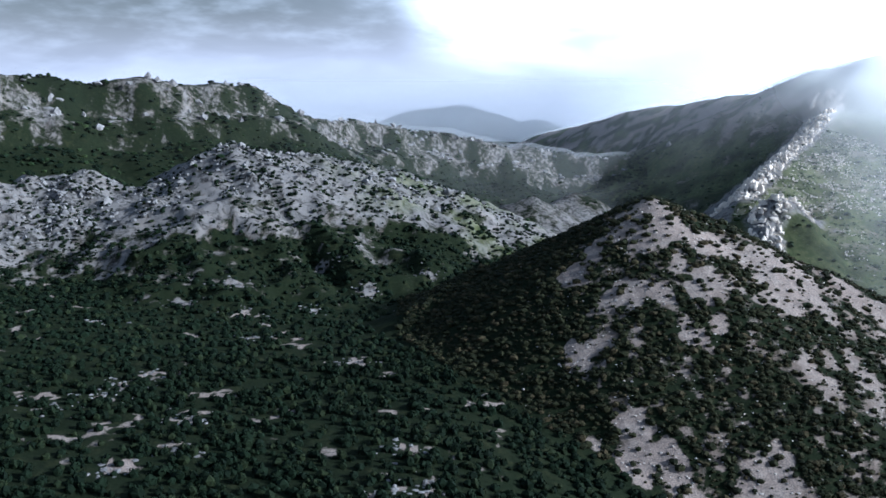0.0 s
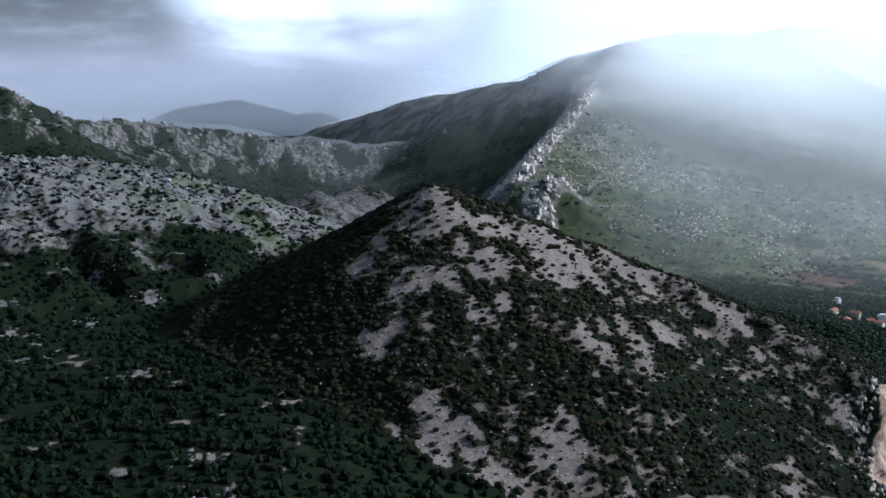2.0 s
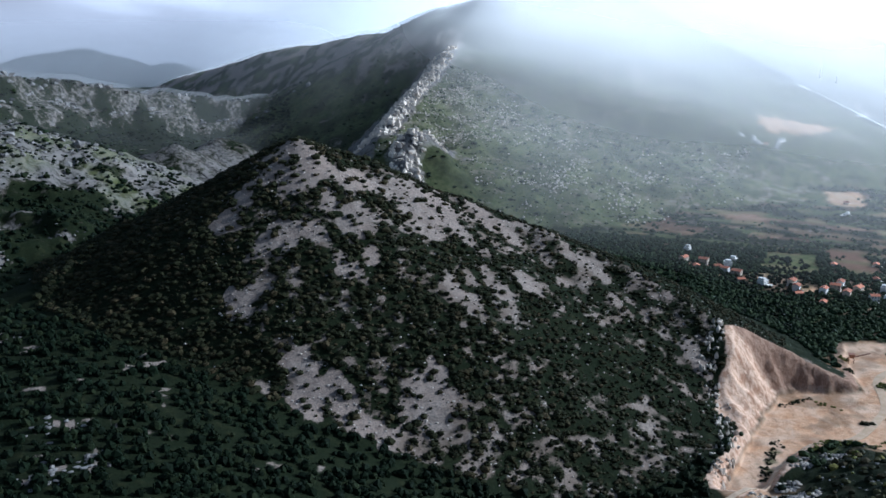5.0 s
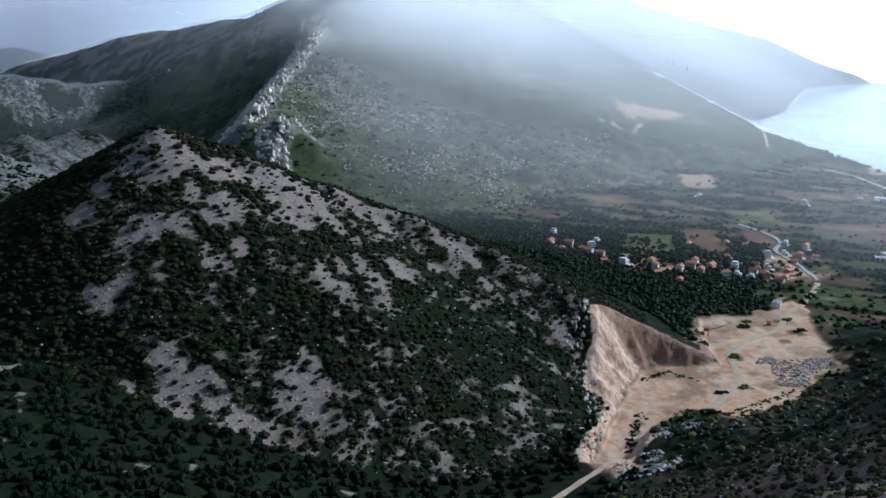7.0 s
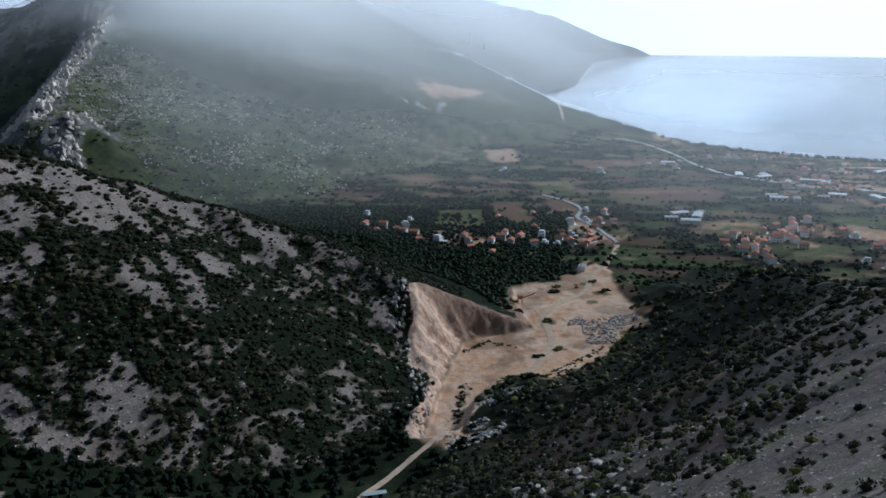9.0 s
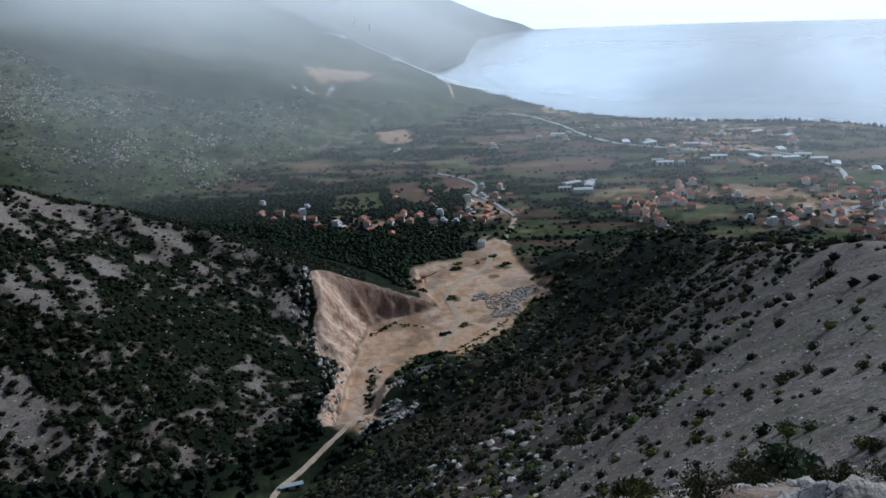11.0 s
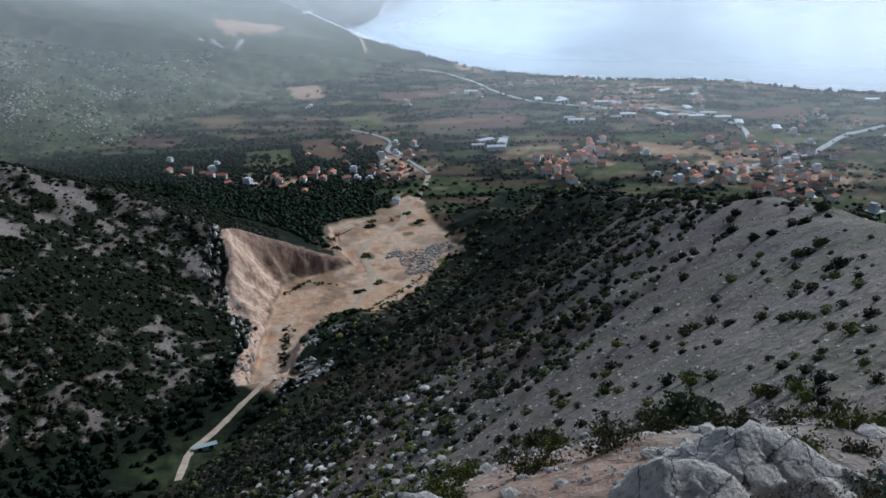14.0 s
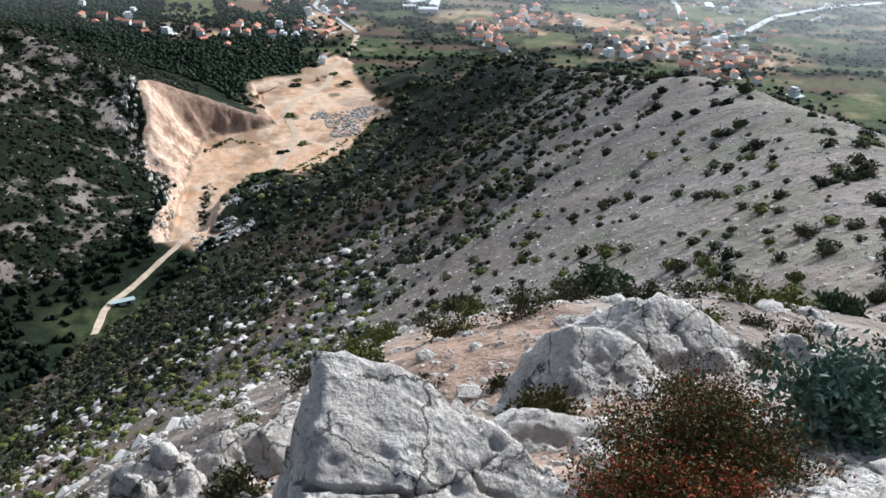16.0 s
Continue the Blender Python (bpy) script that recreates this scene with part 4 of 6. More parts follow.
# ---------------------------------------------------------------- roads and tracks
def road(name, points, width, mat, label, category, lift=0.5):
    pts = [Vector((px, py, 0)) for px, py in points]
    line = []
    for i in range(len(pts) - 1):
        p0, p1, p2, p3 = pts[max(i - 1, 0)], pts[i], pts[i + 1], pts[min(i + 2, len(pts) - 1)]
        steps = max(int((p2 - p1).length / 6), 2)
        for k in range(steps):
            t = k / steps
            line.append(0.5 * ((2 * p1) + (p2 - p0) * t + (2 * p0 - 5 * p1 + 4 * p2 - p3) * t * t + (3 * p1 - p0 - 3 * p2 + p3) * t ** 3))
    line.append(pts[-1])
    bm, rows = bmesh.new(), []
    ahead = [(line[min(i + 1, len(line) - 1)] - line[max(i - 1, 0)]).normalized() for i in range(len(line))]
    lx, ly = np.array([p.x for p in line]), np.array([p.y for p in line])
    sx, sy = np.array([d.y for d in ahead]), np.array([-d.x for d in ahead])
    wide = width * (0.9 + 0.25 * vnoise(lx / 9, ly / 9, 8))
    mid_z = land(lx, ly)
    for s, down in ((-0.55, -1.2), (-0.5, 0.0), (0.0, 0.06), (0.5, 0.0), (0.55, -1.2)):
        qx, qy = lx + sx * s * wide, ly + sy * s * wide
        qz = np.maximum(land(qx, qy), mid_z - 0.6) + lift + down
        rows.append([bm.verts.new(q) for q in zip(qx, qy, qz)])
    rows = list(zip(*rows))
    for a, b in zip(rows, rows[1:]):
        for k in range(4):
            bm.faces.new((a[k], a[k + 1], b[k + 1], b[k]))
    ob = link_mesh(name, bm, mat)
    return tagged(ob, label, category, kind="structure")


TRACK_LINE = [(236, 322), (252, 336), (266, 345), (299, 355), (335, 366), (370, 376), (387, 386), (407, 398), (430, 403), (458, 407)]
road("road_1", TRACK_LINE, 3.4, DUSTY, "pale unpaved track along the valley floor", "road")
road("road_2", [(458, 407), (482, 407), (509, 418), (540, 435), (559, 455), (578, 476), (607, 486), (639, 490), (665, 494), (704, 516), (742, 528), (769, 543), (803, 558), (841, 582)], 6.0, TRACK, "beaten pale track through the quarry", "road", 0.18)
road("road_3", [(1666, 1166), (1646, 1077), (1532, 935), (1458, 852), (1349, 709), (1361, 548), (1383, 507), (1371, 427), (1301, 345), (1200, 300)], 7.0, PAVED, "pale paved coast road on the plain", "road", 1.0)
road("road_4", [(1297, 203), (1416, 176), (1518, 137), (1640, 90)], 9.0, PAVED, "wide pale paved road towards the shore", "road", 1.0)
road("road_5", [(989, 268), (1056, 256), (1124, 232), (1166, 214), (1297, 203)], 8.0, PAVED, "pale paved village street", "road", 1.0)
road("road_6", [(1908, 1744), (2100, 1900), (2334, 2075)], 9.0, PAVED, "pale road above the far bay", "road", 1.5)
road("road_7", [(1854, 1491), (1780, 1420), (1699, 1349)], 7.0, TRACK, "pale track near the bay", "road", 1.5)
road("road_8", [(841, 582), (880, 640), (905, 690), (960, 730), (990, 820)], 5.0, PAVED, "narrow pale lane between houses", "road", 0.8)

# ---------------------------------------------------------------- scrub and woods
x, y, rng = candidates(64000, -3, 45, 330, 800, 101)
z, zone, shore, edge, g = surveyed(x, y)
open_scree = bare(x, y)
keep = (zone == 9) & (edge > 3) & (near_line(x, y, TRACK_LINE)[0] > 6) & ~is_cut(z, x, y, edge) & (rng.uniform(0, 1, len(x)) < (0.28 + 0.34 * smooth(g, 0.15, 0.8)) * (1 - 0.58 * open_scree))
x, y, g = x[keep][:13500], y[keep][:13500], g[keep][:13500]
w0 = (1.6 + 5.8 * rng.uniform(0, 1, len(x)) ** 2.0) * (1 - 0.3 * smooth(x, 220, 330)) * (1 + 0.15 * smooth(y, 560, 720))
large = (w0 > 5.0) & (y < 560)
for s, shapes in ((large, FINE), (~large, RAGGED)):
    sow("hillside_scrub", x[s], y[s], w0[s], w0[s] * rng.uniform(0.6, 0.95, s.sum()), SCRUB, shapes, "round dark evergreen shrubs scattered over the facing hill", "scrub", 5)

x, y, rng = candidates(40000, 22, 97, 26, 800, 103, 0.0)
z, zone, shore, edge, g = surveyed(x, y)
r = np.hypot(x, y)
keep = (zone >= 10) & (edge > 2) & (near_line(x, y, TRACK_LINE)[0] > 5) & (rng.uniform(0, 1, len(x)) < np.clip((0.09 + 0.91 * smooth(g, 0.13, 0.50)) * (0.45 + 0.9 * smooth(r, 20, 260)), 0, 1)) & ~is_cut(z, x, y, edge)
x, y, g, r = x[keep][:10500], y[keep][:10500], g[keep][:10500], r[keep][:10500]
w0 = rng.uniform(0.45, 1.5, len(x)) ** 1.3 * (0.85 + 0.0052 * r)
tone = rng.uniform(0, 1, len(x)) + 0.25 * smooth(r, 200, 60)
close = np.nonzero((r < 150) & (r > 34))[0][:300]
shrub_shapes = []
for k, (u, f) in enumerate(DENSE):
    master = mesh_from("shrub", u, f, (SCRUB, SCRUB, SCRUB, SCRUB, SCRUB, DRY, DRY, LIVELY)[k])
    shrub_shapes.append(master.data)
    bpy.data.objects.remove(master)
for i in close:
    k = rng.integers(0, 8)
    tall = w0[i] * rng.uniform(0.7, 1.1)
    ob = new("shrub", shrub_shapes[k])
    ob.matrix_basis = Matrix.Translation((x[i], y[i], float(land(np.array(x[i]), np.array(y[i]))) + 0.1 * tall)) @ Matrix.Rotation(rng.uniform(0, 6.28), 4, "Z") @ Matrix.Diagonal((w0[i] / 2, w0[i] / 2, tall / 2, 1))
    tagged(ob, ("dark evergreen shrub on the grey scree slope", "brownish dry shrub on the grey scree slope", "yellow-green shrub on the grey scree slope")[0 if k < 5 else 1 if k < 7 else 2], "shrub", "shrubs on the scree slope")
rest = np.ones(len(x), bool)
rest[close] = False
x, y, r, w0, tone = x[rest], y[rest], r[rest], w0[rest], tone[rest]
for lo, hi, mat, title, note in ((-1, 0.56, SCRUB, "slope_scrub", "dark low evergreen scrub on the grey slope"), (0.56, 0.97, DRY, "dry_scrub", "brownish dry scrub on the grey slope"),
                                 (0.97, 2, LIVELY, "yellow_scrub", "yellow-green low bushes on the grey slope")):
    s = (tone >= lo) & (tone < hi)
    for part_of, shapes in ((s & (r < 130), DENSE), (s & (r >= 130) & (r < 200), FINE), (s & (r >= 200) & (r < 460), RAGGED), (s & (r >= 460), COARSE)):
        sow(title, x[part_of], y[part_of], w0[part_of], w0[part_of] * rng.uniform(0.7, 1.1, part_of.sum()), mat, shapes, note, "scrub", 6)

x, y, rng = candidates(52000, -34, 46, 240, 1130, 105)
z, zone, shore, edge, g = surveyed(x, y)
keep = (near_line(x, y, TRACK_LINE)[0] > 9) & np.isin(zone, (0, 7)) & (edge > 4) & ~is_cut(z, x, y, edge) & (np.hypot(x - 258, y - 326) > 36 * rng.uniform(0.3, 1.0, len(x))) & (rng.uniform(0, 1, len(x)) < 0.04 + 0.50 * smooth(g, 0.35, 0.95))
x, y = x[keep][:9000], y[keep][:9000]
w0 = rng.uniform(3.0, 6.8, len(x))
near = np.hypot(x, y) < 620
sow("valley_woods", x[near], y[near], w0[near], w0[near] * rng.uniform(1.0, 1.7, near.sum()), SHADED_LEAVES, RAGGED, "pine and oak woods filling the valley, toned as in cloud shadow", "woods", 7)
sow("valley_scrub", x[~near], y[~near], w0[~near], w0[~near] * rng.uniform(0.8, 1.2, (~near).sum()), SHADED_LEAVES, COARSE, "scrub below the rocky crags, toned as in cloud shadow", "woods", 8)

x, y, rng = candidates(12000, -34, 40, 960, 2600, 107)
z, zone, shore, edge, g = surveyed(x, y)
keep = rng.uniform(0, 1, len(x)) < 0.05 + 0.6 * smooth(g, 0.3, 0.95)
x, y = x[keep], y[keep]
w0 = rng.uniform(4, 10, len(x))
sow("mountain_scrub", x, y, w0, w0 * rng.uniform(0.5, 0.9, len(x)), WOODS, COARSE, "dark scrub on the far mountain slopes", "scrub", 9)

x, y, rng = candidates(14000, -34, 13, 1280, 2450, 119)
z, zone, shore, edge, g = surveyed(x, y)
keep = np.isin(zone, (6, 3)) & (rng.uniform(0, 1, len(x)) < 0.9 * smooth(g, 0.5, 0.85))
x, y = x[keep][:5200], y[keep][:5200]
w0 = rng.uniform(5, 12, len(x))
sow("ridge_scrub", x, y, w0, w0 * rng.uniform(0.4, 0.8, len(x)), SHADED_LEAVES, COARSE, "dark scrub between cliffs of the long ridge", "scrub", 15)

FIELDS = EARTH_FIELDS + PALE_FIELDS + GREEN_FIELDS
x, y, rng = candidates(56000, 14, 96, 560, 2500, 109)
z, zone, shore, edge, g = surveyed(x, y)
field = inside(FIELDS, x, y, 3.0)
open_ground = smooth(fbm(x, y, 120, 3, 111), 0.50, 0.62) * smooth(np.hypot(x, y), 950, 1100)
beds = np.max(plot_of(x, y), axis=0) * smooth(np.hypot(x, y), 850, 1000)
keep = (zone == 0) & (shore > 6) & (edge > 6) & (rng.uniform(0, 1, len(x)) > np.maximum(np.maximum(field * 0.97, beds * 0.93), open_ground * 0.45)) & (x > 250)
x, y = x[keep], y[keep]
near = (y > 0.62 * x + 60) & (np.hypot(x, y) < 1180)
w0 = rng.uniform(3.0, 6.0, len(x))
sow("plain_woods", x[near], y[near], w0[near] * 1.2, w0[near] * 1.2, WOODS, COARSE, "closed dark woods at the hill's foot", "woods", 10)
half = ~near & (rng.uniform(0, 1, len(x)) < 0.2 + 0.6 * smooth(fbm(x, y, 70, 3, 117), 0.42, 0.58))
sow("olive_groves", x[half], y[half], w0[half], w0[half] * 0.85, GROVE, COARSE, "grey-green olive groves and garden trees", "trees", 11)
rest = ~near & ~half
sow("plain_trees", x[rest], y[rest], w0[rest] * 1.1, w0[rest] * 1.1, WOODS, COARSE, "dark green trees over the coastal plain", "trees", 12)
x, y, rng = candidates(13000, 15, 52, 700, 1180, 115)
z, zone, shore, edge, g = surveyed(x, y)
keep = (zone == 0) & (edge > 8) & (y > 0.62 * x + 60) & (inside(FIELDS, x, y, 3.0) < 0.3) & (np.hypot(x - 700, y - 720) > 45) & ~is_cut(z, x, y, edge)
x, y = x[keep][:6500], y[keep][:6500]
w0 = rng.uniform(4.0, 7.5, len(x))
sow("foothill_woods", x, y, w0, w0 * rng.uniform(0.8, 1.2, len(x)), WOODS, COARSE, "closed dark pine woods behind the hill", "woods", 14)
x, y, rng = candidates(9000, 49, 88, 1750, 3100, 113)
_, shore = plain(x, y)
keep = (shore > 4) & (shore < 70) & (rng.uniform(0, 1, len(x)) < 0.8)
x, y = x[keep][:1100], y[keep][:1100]
w0 = rng.uniform(5, 9, len(x))
sow("shore_trees", x, y, w0, w0 * rng.uniform(1.0, 1.6, len(x)), WOODS, COARSE, "dark pines along the shore", "trees", 13)

# ---------------------------------------------------------------- crags and cliffs
def along(pts, count, seed, off0, off1):
    """Random places beside a line, off0 to off1 metres to its right."""
    rng = np.random.default_rng(seed)
    lengths = np.array([math.hypot(q[0] - p[0], q[1] - p[1]) for p, q in zip(pts, pts[1:])])
    at_len = rng.uniform(0, lengths.sum(), count)
    px, py = [], []
    for s in at_len:
        k = 0
        while s > lengths[k]:
            s -= lengths[k]
            k += 1
        p, q = pts[k], pts[k + 1]
        dx, dy = (q[0] - p[0]) / lengths[k], (q[1] - p[1]) / lengths[k]
        o = rng.uniform(off0, off1)
        px.append(p[0] + dx * s + dy * o)
        py.append(p[1] + dy * s - dx * o)
    return np.array(px), np.array(py), rng


BLOCKS = lumps_of(1, 12, 0.52, 51, 1.2)
x, y, rng = candidates(26000, 17, 42, 1080, 2000, 145)
z, zone, shore, edge, g = surveyed(x, y)
dist, side, _, _ = near_line(x, y, SPUR)
patchy = smooth(fbm(x, y, 110, 3, 147) + 0.25 * smooth(dist, 420, 120), 0.46, 0.66)
slope_side = (zone == 4) & (side < 0) & (dist > 22)
pick = rng.uniform(0, 1, len(x))
s = slope_side & (pick < 0.03 + 0.7 * patchy ** 2 * smooth(fbm(x, y, 40, 3, 167), 0.38, 0.58))
s[np.cumsum(s) > 3200] = False
size = rng.uniform(1.6, 4.6, len(x))
sow("slope_rocks", x[s], y[s], size[s], size[s] * rng.uniform(0.5, 0.9, s.sum()), RUBBLE, BLOCKS, "pale limestone blocks strewn over the green mountain slope", "rocks", 65, 0.5)
s = slope_side & (pick > 0.72)
s[np.cumsum(s) > 3500] = False
sow("slope_bushes", x[s], y[s], size[s] * 1.3, size[s], GROVE, COARSE, "grey-green low scrub on the mountain slope", "scrub", 66)
x, y, rng = along(SPUR[1:], 1300, 131, -16, 56)
size = rng.uniform(4, 10, len(x)) * rng.uniform(0.7, 1.3, len(x))
sow("cliff_rocks", x, y, size, size * rng.uniform(0.7, 1.7, len(x)), CLIFF, BLOCKS, "pale jagged limestone cliff along the spur", "cliff", 61, 0.6)
x, y, rng = along(CRAG, 180, 133, -22, 24)
size = rng.uniform(4, 11, len(x))
sow("crag_rocks", x, y, size, size * rng.uniform(0.6, 1.2, len(x)), CLIFF, BLOCKS, "jagged grey limestone crag behind the hill", "crag", 62, 0.6)
x, y, rng = along(CRAGS, 1300, 135, -4, 120)
z, zone, shore, edge, g = surveyed(x, y)
keep = rng.uniform(0, 1, len(x)) < 0.25 + 0.9 * smooth(0.75 - g, 0.0, 0.5)
size = rng.uniform(3, 7, len(x)) * np.where(rng.uniform(0, 1, len(x)) > 0.92, 1.8, 1.0)
sow("crag_rocks", x[keep], y[keep], size[keep], size[keep] * rng.uniform(0.35, 0.8, keep.sum()), DARKROCK, BLOCKS, "grey limestone crags mixed with scrub", "crag", 63, 0.6)
x, y, rng = along(CRAGS, 3400, 149, -6, 260)
size = 2.2 + 4.2 * rng.uniform(0, 1, len(x)) ** 1.6
sow("crag_bushes", x, y, size, size * rng.uniform(0.6, 0.9, len(x)), SHADED_LEAVES, RAGGED, "small dark bushes dotted over the pale crags", "scrub", 67)
x, y, rng = along(WEST[1:], 500, 137, 4, 90)
z, zone, shore, edge, g = surveyed(x, y)
keep = rng.uniform(0, 1, len(x)) < 0.1 + 0.9 * smooth(0.7 - g, 0.0, 0.5)
size = rng.uniform(6, 18, len(x))
sow("crag_rocks", x[keep], y[keep], size[keep], size[keep] * rng.uniform(0.4, 0.9, keep.sum()), DARKROCK, BLOCKS, "grey cliffs below the long ridge", "crag", 64, 0.6)

# ---------------------------------------------------------------- houses
def gable(bm, w, d, z, rise, over=0.5, thick=0.25):
    """A pitched roof with thickness, its ridge along x."""
    for s in (-1, 1):
        y0, y1 = s * (d / 2 + over), 0.0
        lo = z - rise * over / (d / 2)
        pts = [(-w / 2 - over, y0, lo), (w / 2 + over, y0, lo), (w / 2 + over, y1, z + rise), (-w / 2 - over, y1, z + rise)]
        a = [bm.verts.new(p) for p in pts]
        b = [bm.verts.new((p[0], p[1], p[2] + thick)) for p in pts]
        for f in ((a[3], a[2], a[1], a[0]), tuple(b), *((a[k], a[(k + 1) % 4], b[(k + 1) % 4], b[k]) for k in range(4))):
            bm.faces.new(f)
    bmesh.ops.recalc_face_normals(bm, faces=bm.faces)
    return bm


def gable_walls(w, d, h, rise):
    bm = boxed(-w / 2, -d / 2, -1.5, w / 2, d / 2, h)
    for sx in (-1, 1):
        a = [bm.verts.new((sx * w / 2, -d / 2, h)), bm.verts.new((sx * w / 2, d / 2, h)), bm.verts.new((sx * w / 2, 0, h + rise - 0.05))]
        b = [bm.verts.new((v.co.x - sx * 0.3, v.co.y, v.co.z)) for v in a]
        bm.faces.new(a), bm.faces.new(b)
        for k in range(3):
            bm.faces.new((a[k], a[(k + 1) % 3], b[(k + 1) % 3], b[k]))
    bmesh.ops.recalc_face_normals(bm, faces=bm.faces)
    return bm


def windows(ob, w, d, floors, across):
    for s in (-1, 1):
        for fl in range(floors):
            for k in range(across):
                cx = -w / 2 + w * (k + 0.5) / across
                z0 = 0.9 + 2.9 * fl
                if s < 0 and fl == 0 and k == across // 2:
                    part("door", boxed(cx - 0.5, s * d / 2 - 0.06, 0, cx + 0.5, s * d / 2 + 0.06, 2.1), SHUTTER, ob)
                    continue
                pane = part("window", boxed(cx - 0.55, s * d / 2 - 0.05, z0, cx + 0.55, s * d / 2 + 0.05, z0 + 1.3), PANE, ob)
                part("sill", boxed(cx - 0.65, s * d / 2 - 0.15, z0 - 0.12, cx + 0.65, s * d / 2 + 0.15, z0), CONCRETE, pane)


def pitched_house(w, d, floors, wall, label):
    ob = thing("house", label, "house", group="houses of the village")
    h, rise = 2.9 * floors + 0.2, d * 0.22
    part("wall", gable_walls(w, d, h, rise), wall, ob)
    roof = part("roof", gable(bmesh.new(), w, d, h, rise), ROOF, ob, "clay tiled roof")
    part("chimney", boxed(w * 0.22, 0.5, h + rise * 0.4, w * 0.22 + 0.7, 1.2, h + rise + 0.9), wall, roof)
    part("terrace", boxed(-w / 2 - 0.6, -d / 2 - 3.5, -2.5, w / 2 - 1, d / 2 + 0.6, 0.06, bevel=0.03), PATIO, ob, "pale paved terrace")
    windows(ob, w, d, floors, max(int(w / 3), 2))
    return ob


def flat_house(w, d, floors, label):
    ob = thing("house", label, "house", group="houses of the village")
    h = 2.9 * floors + 0.2
    part("wall", boxed(-w / 2, -d / 2, -1.5, w / 2, d / 2, h, bevel=0.05), WHITE, ob)
    part("roof", boxed(-w / 2 - 0.3, -d / 2 - 0.3, h, w / 2 + 0.3, d / 2 + 0.3, h + 0.35), CONCRETE, ob, "flat concrete roof slab")
    part("upper_room", boxed(-w / 2 + 0.8, -d / 2 + 0.8, h + 0.35, w * 0.12, d / 2 - 0.8, h + 2.8), WHITE, ob)
    part("terrace", boxed(-w / 2 - 2, -d / 2 - 4, -2.5, w / 2 + 4, d / 2 + 2, 0.06, bevel=0.03), PATIO, ob, "pale paved terrace")
    windows(ob, w, d, floors, max(int(w / 3), 2))
    return ob


def hall(w, d, h, mat, label):
    ob = thing("warehouse", label, "warehouse", group="warehouses on the plain")
    part("wall", gable_walls(w, d, h, d * 0.08), CONCRETE, ob)
    part("roof", gable(bmesh.new(), w, d, h, d * 0.08, 0.6), mat, ob, "low pitched sheet roof")
    for k in range(3):
        cx = -w / 2 + w * (k + 0.5) / 3
        part("gate", boxed(cx - 1.8, -d / 2 - 0.08, 0, cx + 1.8, -d / 2 + 0.08, 3.6), PANE, ob)
    return ob


HOUSES = [pitched_house(9, 7, 2, WHITE, "two-storey white house with orange tiled roof"), pitched_house(10.5, 7.5, 2, OCHRE, "two-storey ochre house with orange tiled roof"),
          pitched_house(8, 6.5, 1, OCHRE, "low stone-coloured cottage with orange tiled roof"), pitched_house(13, 9, 2, WHITE, "large white house with orange tiled roof"),
          flat_house(10, 8, 2, "white flat-roofed house with an upper room"), flat_house(8, 7, 1, "small white flat-roofed house among trees"),
          hall(24, 11, 5, WHITESHEET, "long white sheet-roofed warehouse on the plain"), hall(16, 9, 4.5, CONCRETE, "grey concrete warehouse on the plain")]
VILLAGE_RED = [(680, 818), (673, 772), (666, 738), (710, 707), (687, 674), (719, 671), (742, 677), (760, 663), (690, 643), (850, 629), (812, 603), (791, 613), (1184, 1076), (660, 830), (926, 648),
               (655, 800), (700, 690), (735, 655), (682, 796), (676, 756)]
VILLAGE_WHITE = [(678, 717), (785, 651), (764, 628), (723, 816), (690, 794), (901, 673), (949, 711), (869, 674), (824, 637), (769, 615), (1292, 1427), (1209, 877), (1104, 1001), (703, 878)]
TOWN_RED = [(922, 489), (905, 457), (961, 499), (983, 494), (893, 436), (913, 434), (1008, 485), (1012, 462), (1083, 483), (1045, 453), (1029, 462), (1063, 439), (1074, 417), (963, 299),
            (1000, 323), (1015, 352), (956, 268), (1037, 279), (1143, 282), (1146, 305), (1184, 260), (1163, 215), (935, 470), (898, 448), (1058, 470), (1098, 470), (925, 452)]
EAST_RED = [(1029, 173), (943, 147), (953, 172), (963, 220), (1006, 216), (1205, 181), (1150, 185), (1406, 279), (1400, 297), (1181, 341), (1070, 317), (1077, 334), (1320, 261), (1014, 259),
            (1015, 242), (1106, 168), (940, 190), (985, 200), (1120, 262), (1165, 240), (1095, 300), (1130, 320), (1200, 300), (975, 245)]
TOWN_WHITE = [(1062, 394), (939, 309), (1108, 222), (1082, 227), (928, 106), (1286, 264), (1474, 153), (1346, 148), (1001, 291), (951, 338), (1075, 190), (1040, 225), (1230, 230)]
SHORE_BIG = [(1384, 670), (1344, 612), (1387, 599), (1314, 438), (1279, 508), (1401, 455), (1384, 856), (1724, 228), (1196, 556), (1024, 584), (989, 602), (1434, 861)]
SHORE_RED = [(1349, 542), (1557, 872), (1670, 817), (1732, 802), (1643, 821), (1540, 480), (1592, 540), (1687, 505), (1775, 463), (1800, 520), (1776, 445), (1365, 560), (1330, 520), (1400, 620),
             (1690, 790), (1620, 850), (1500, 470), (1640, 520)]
taken = []


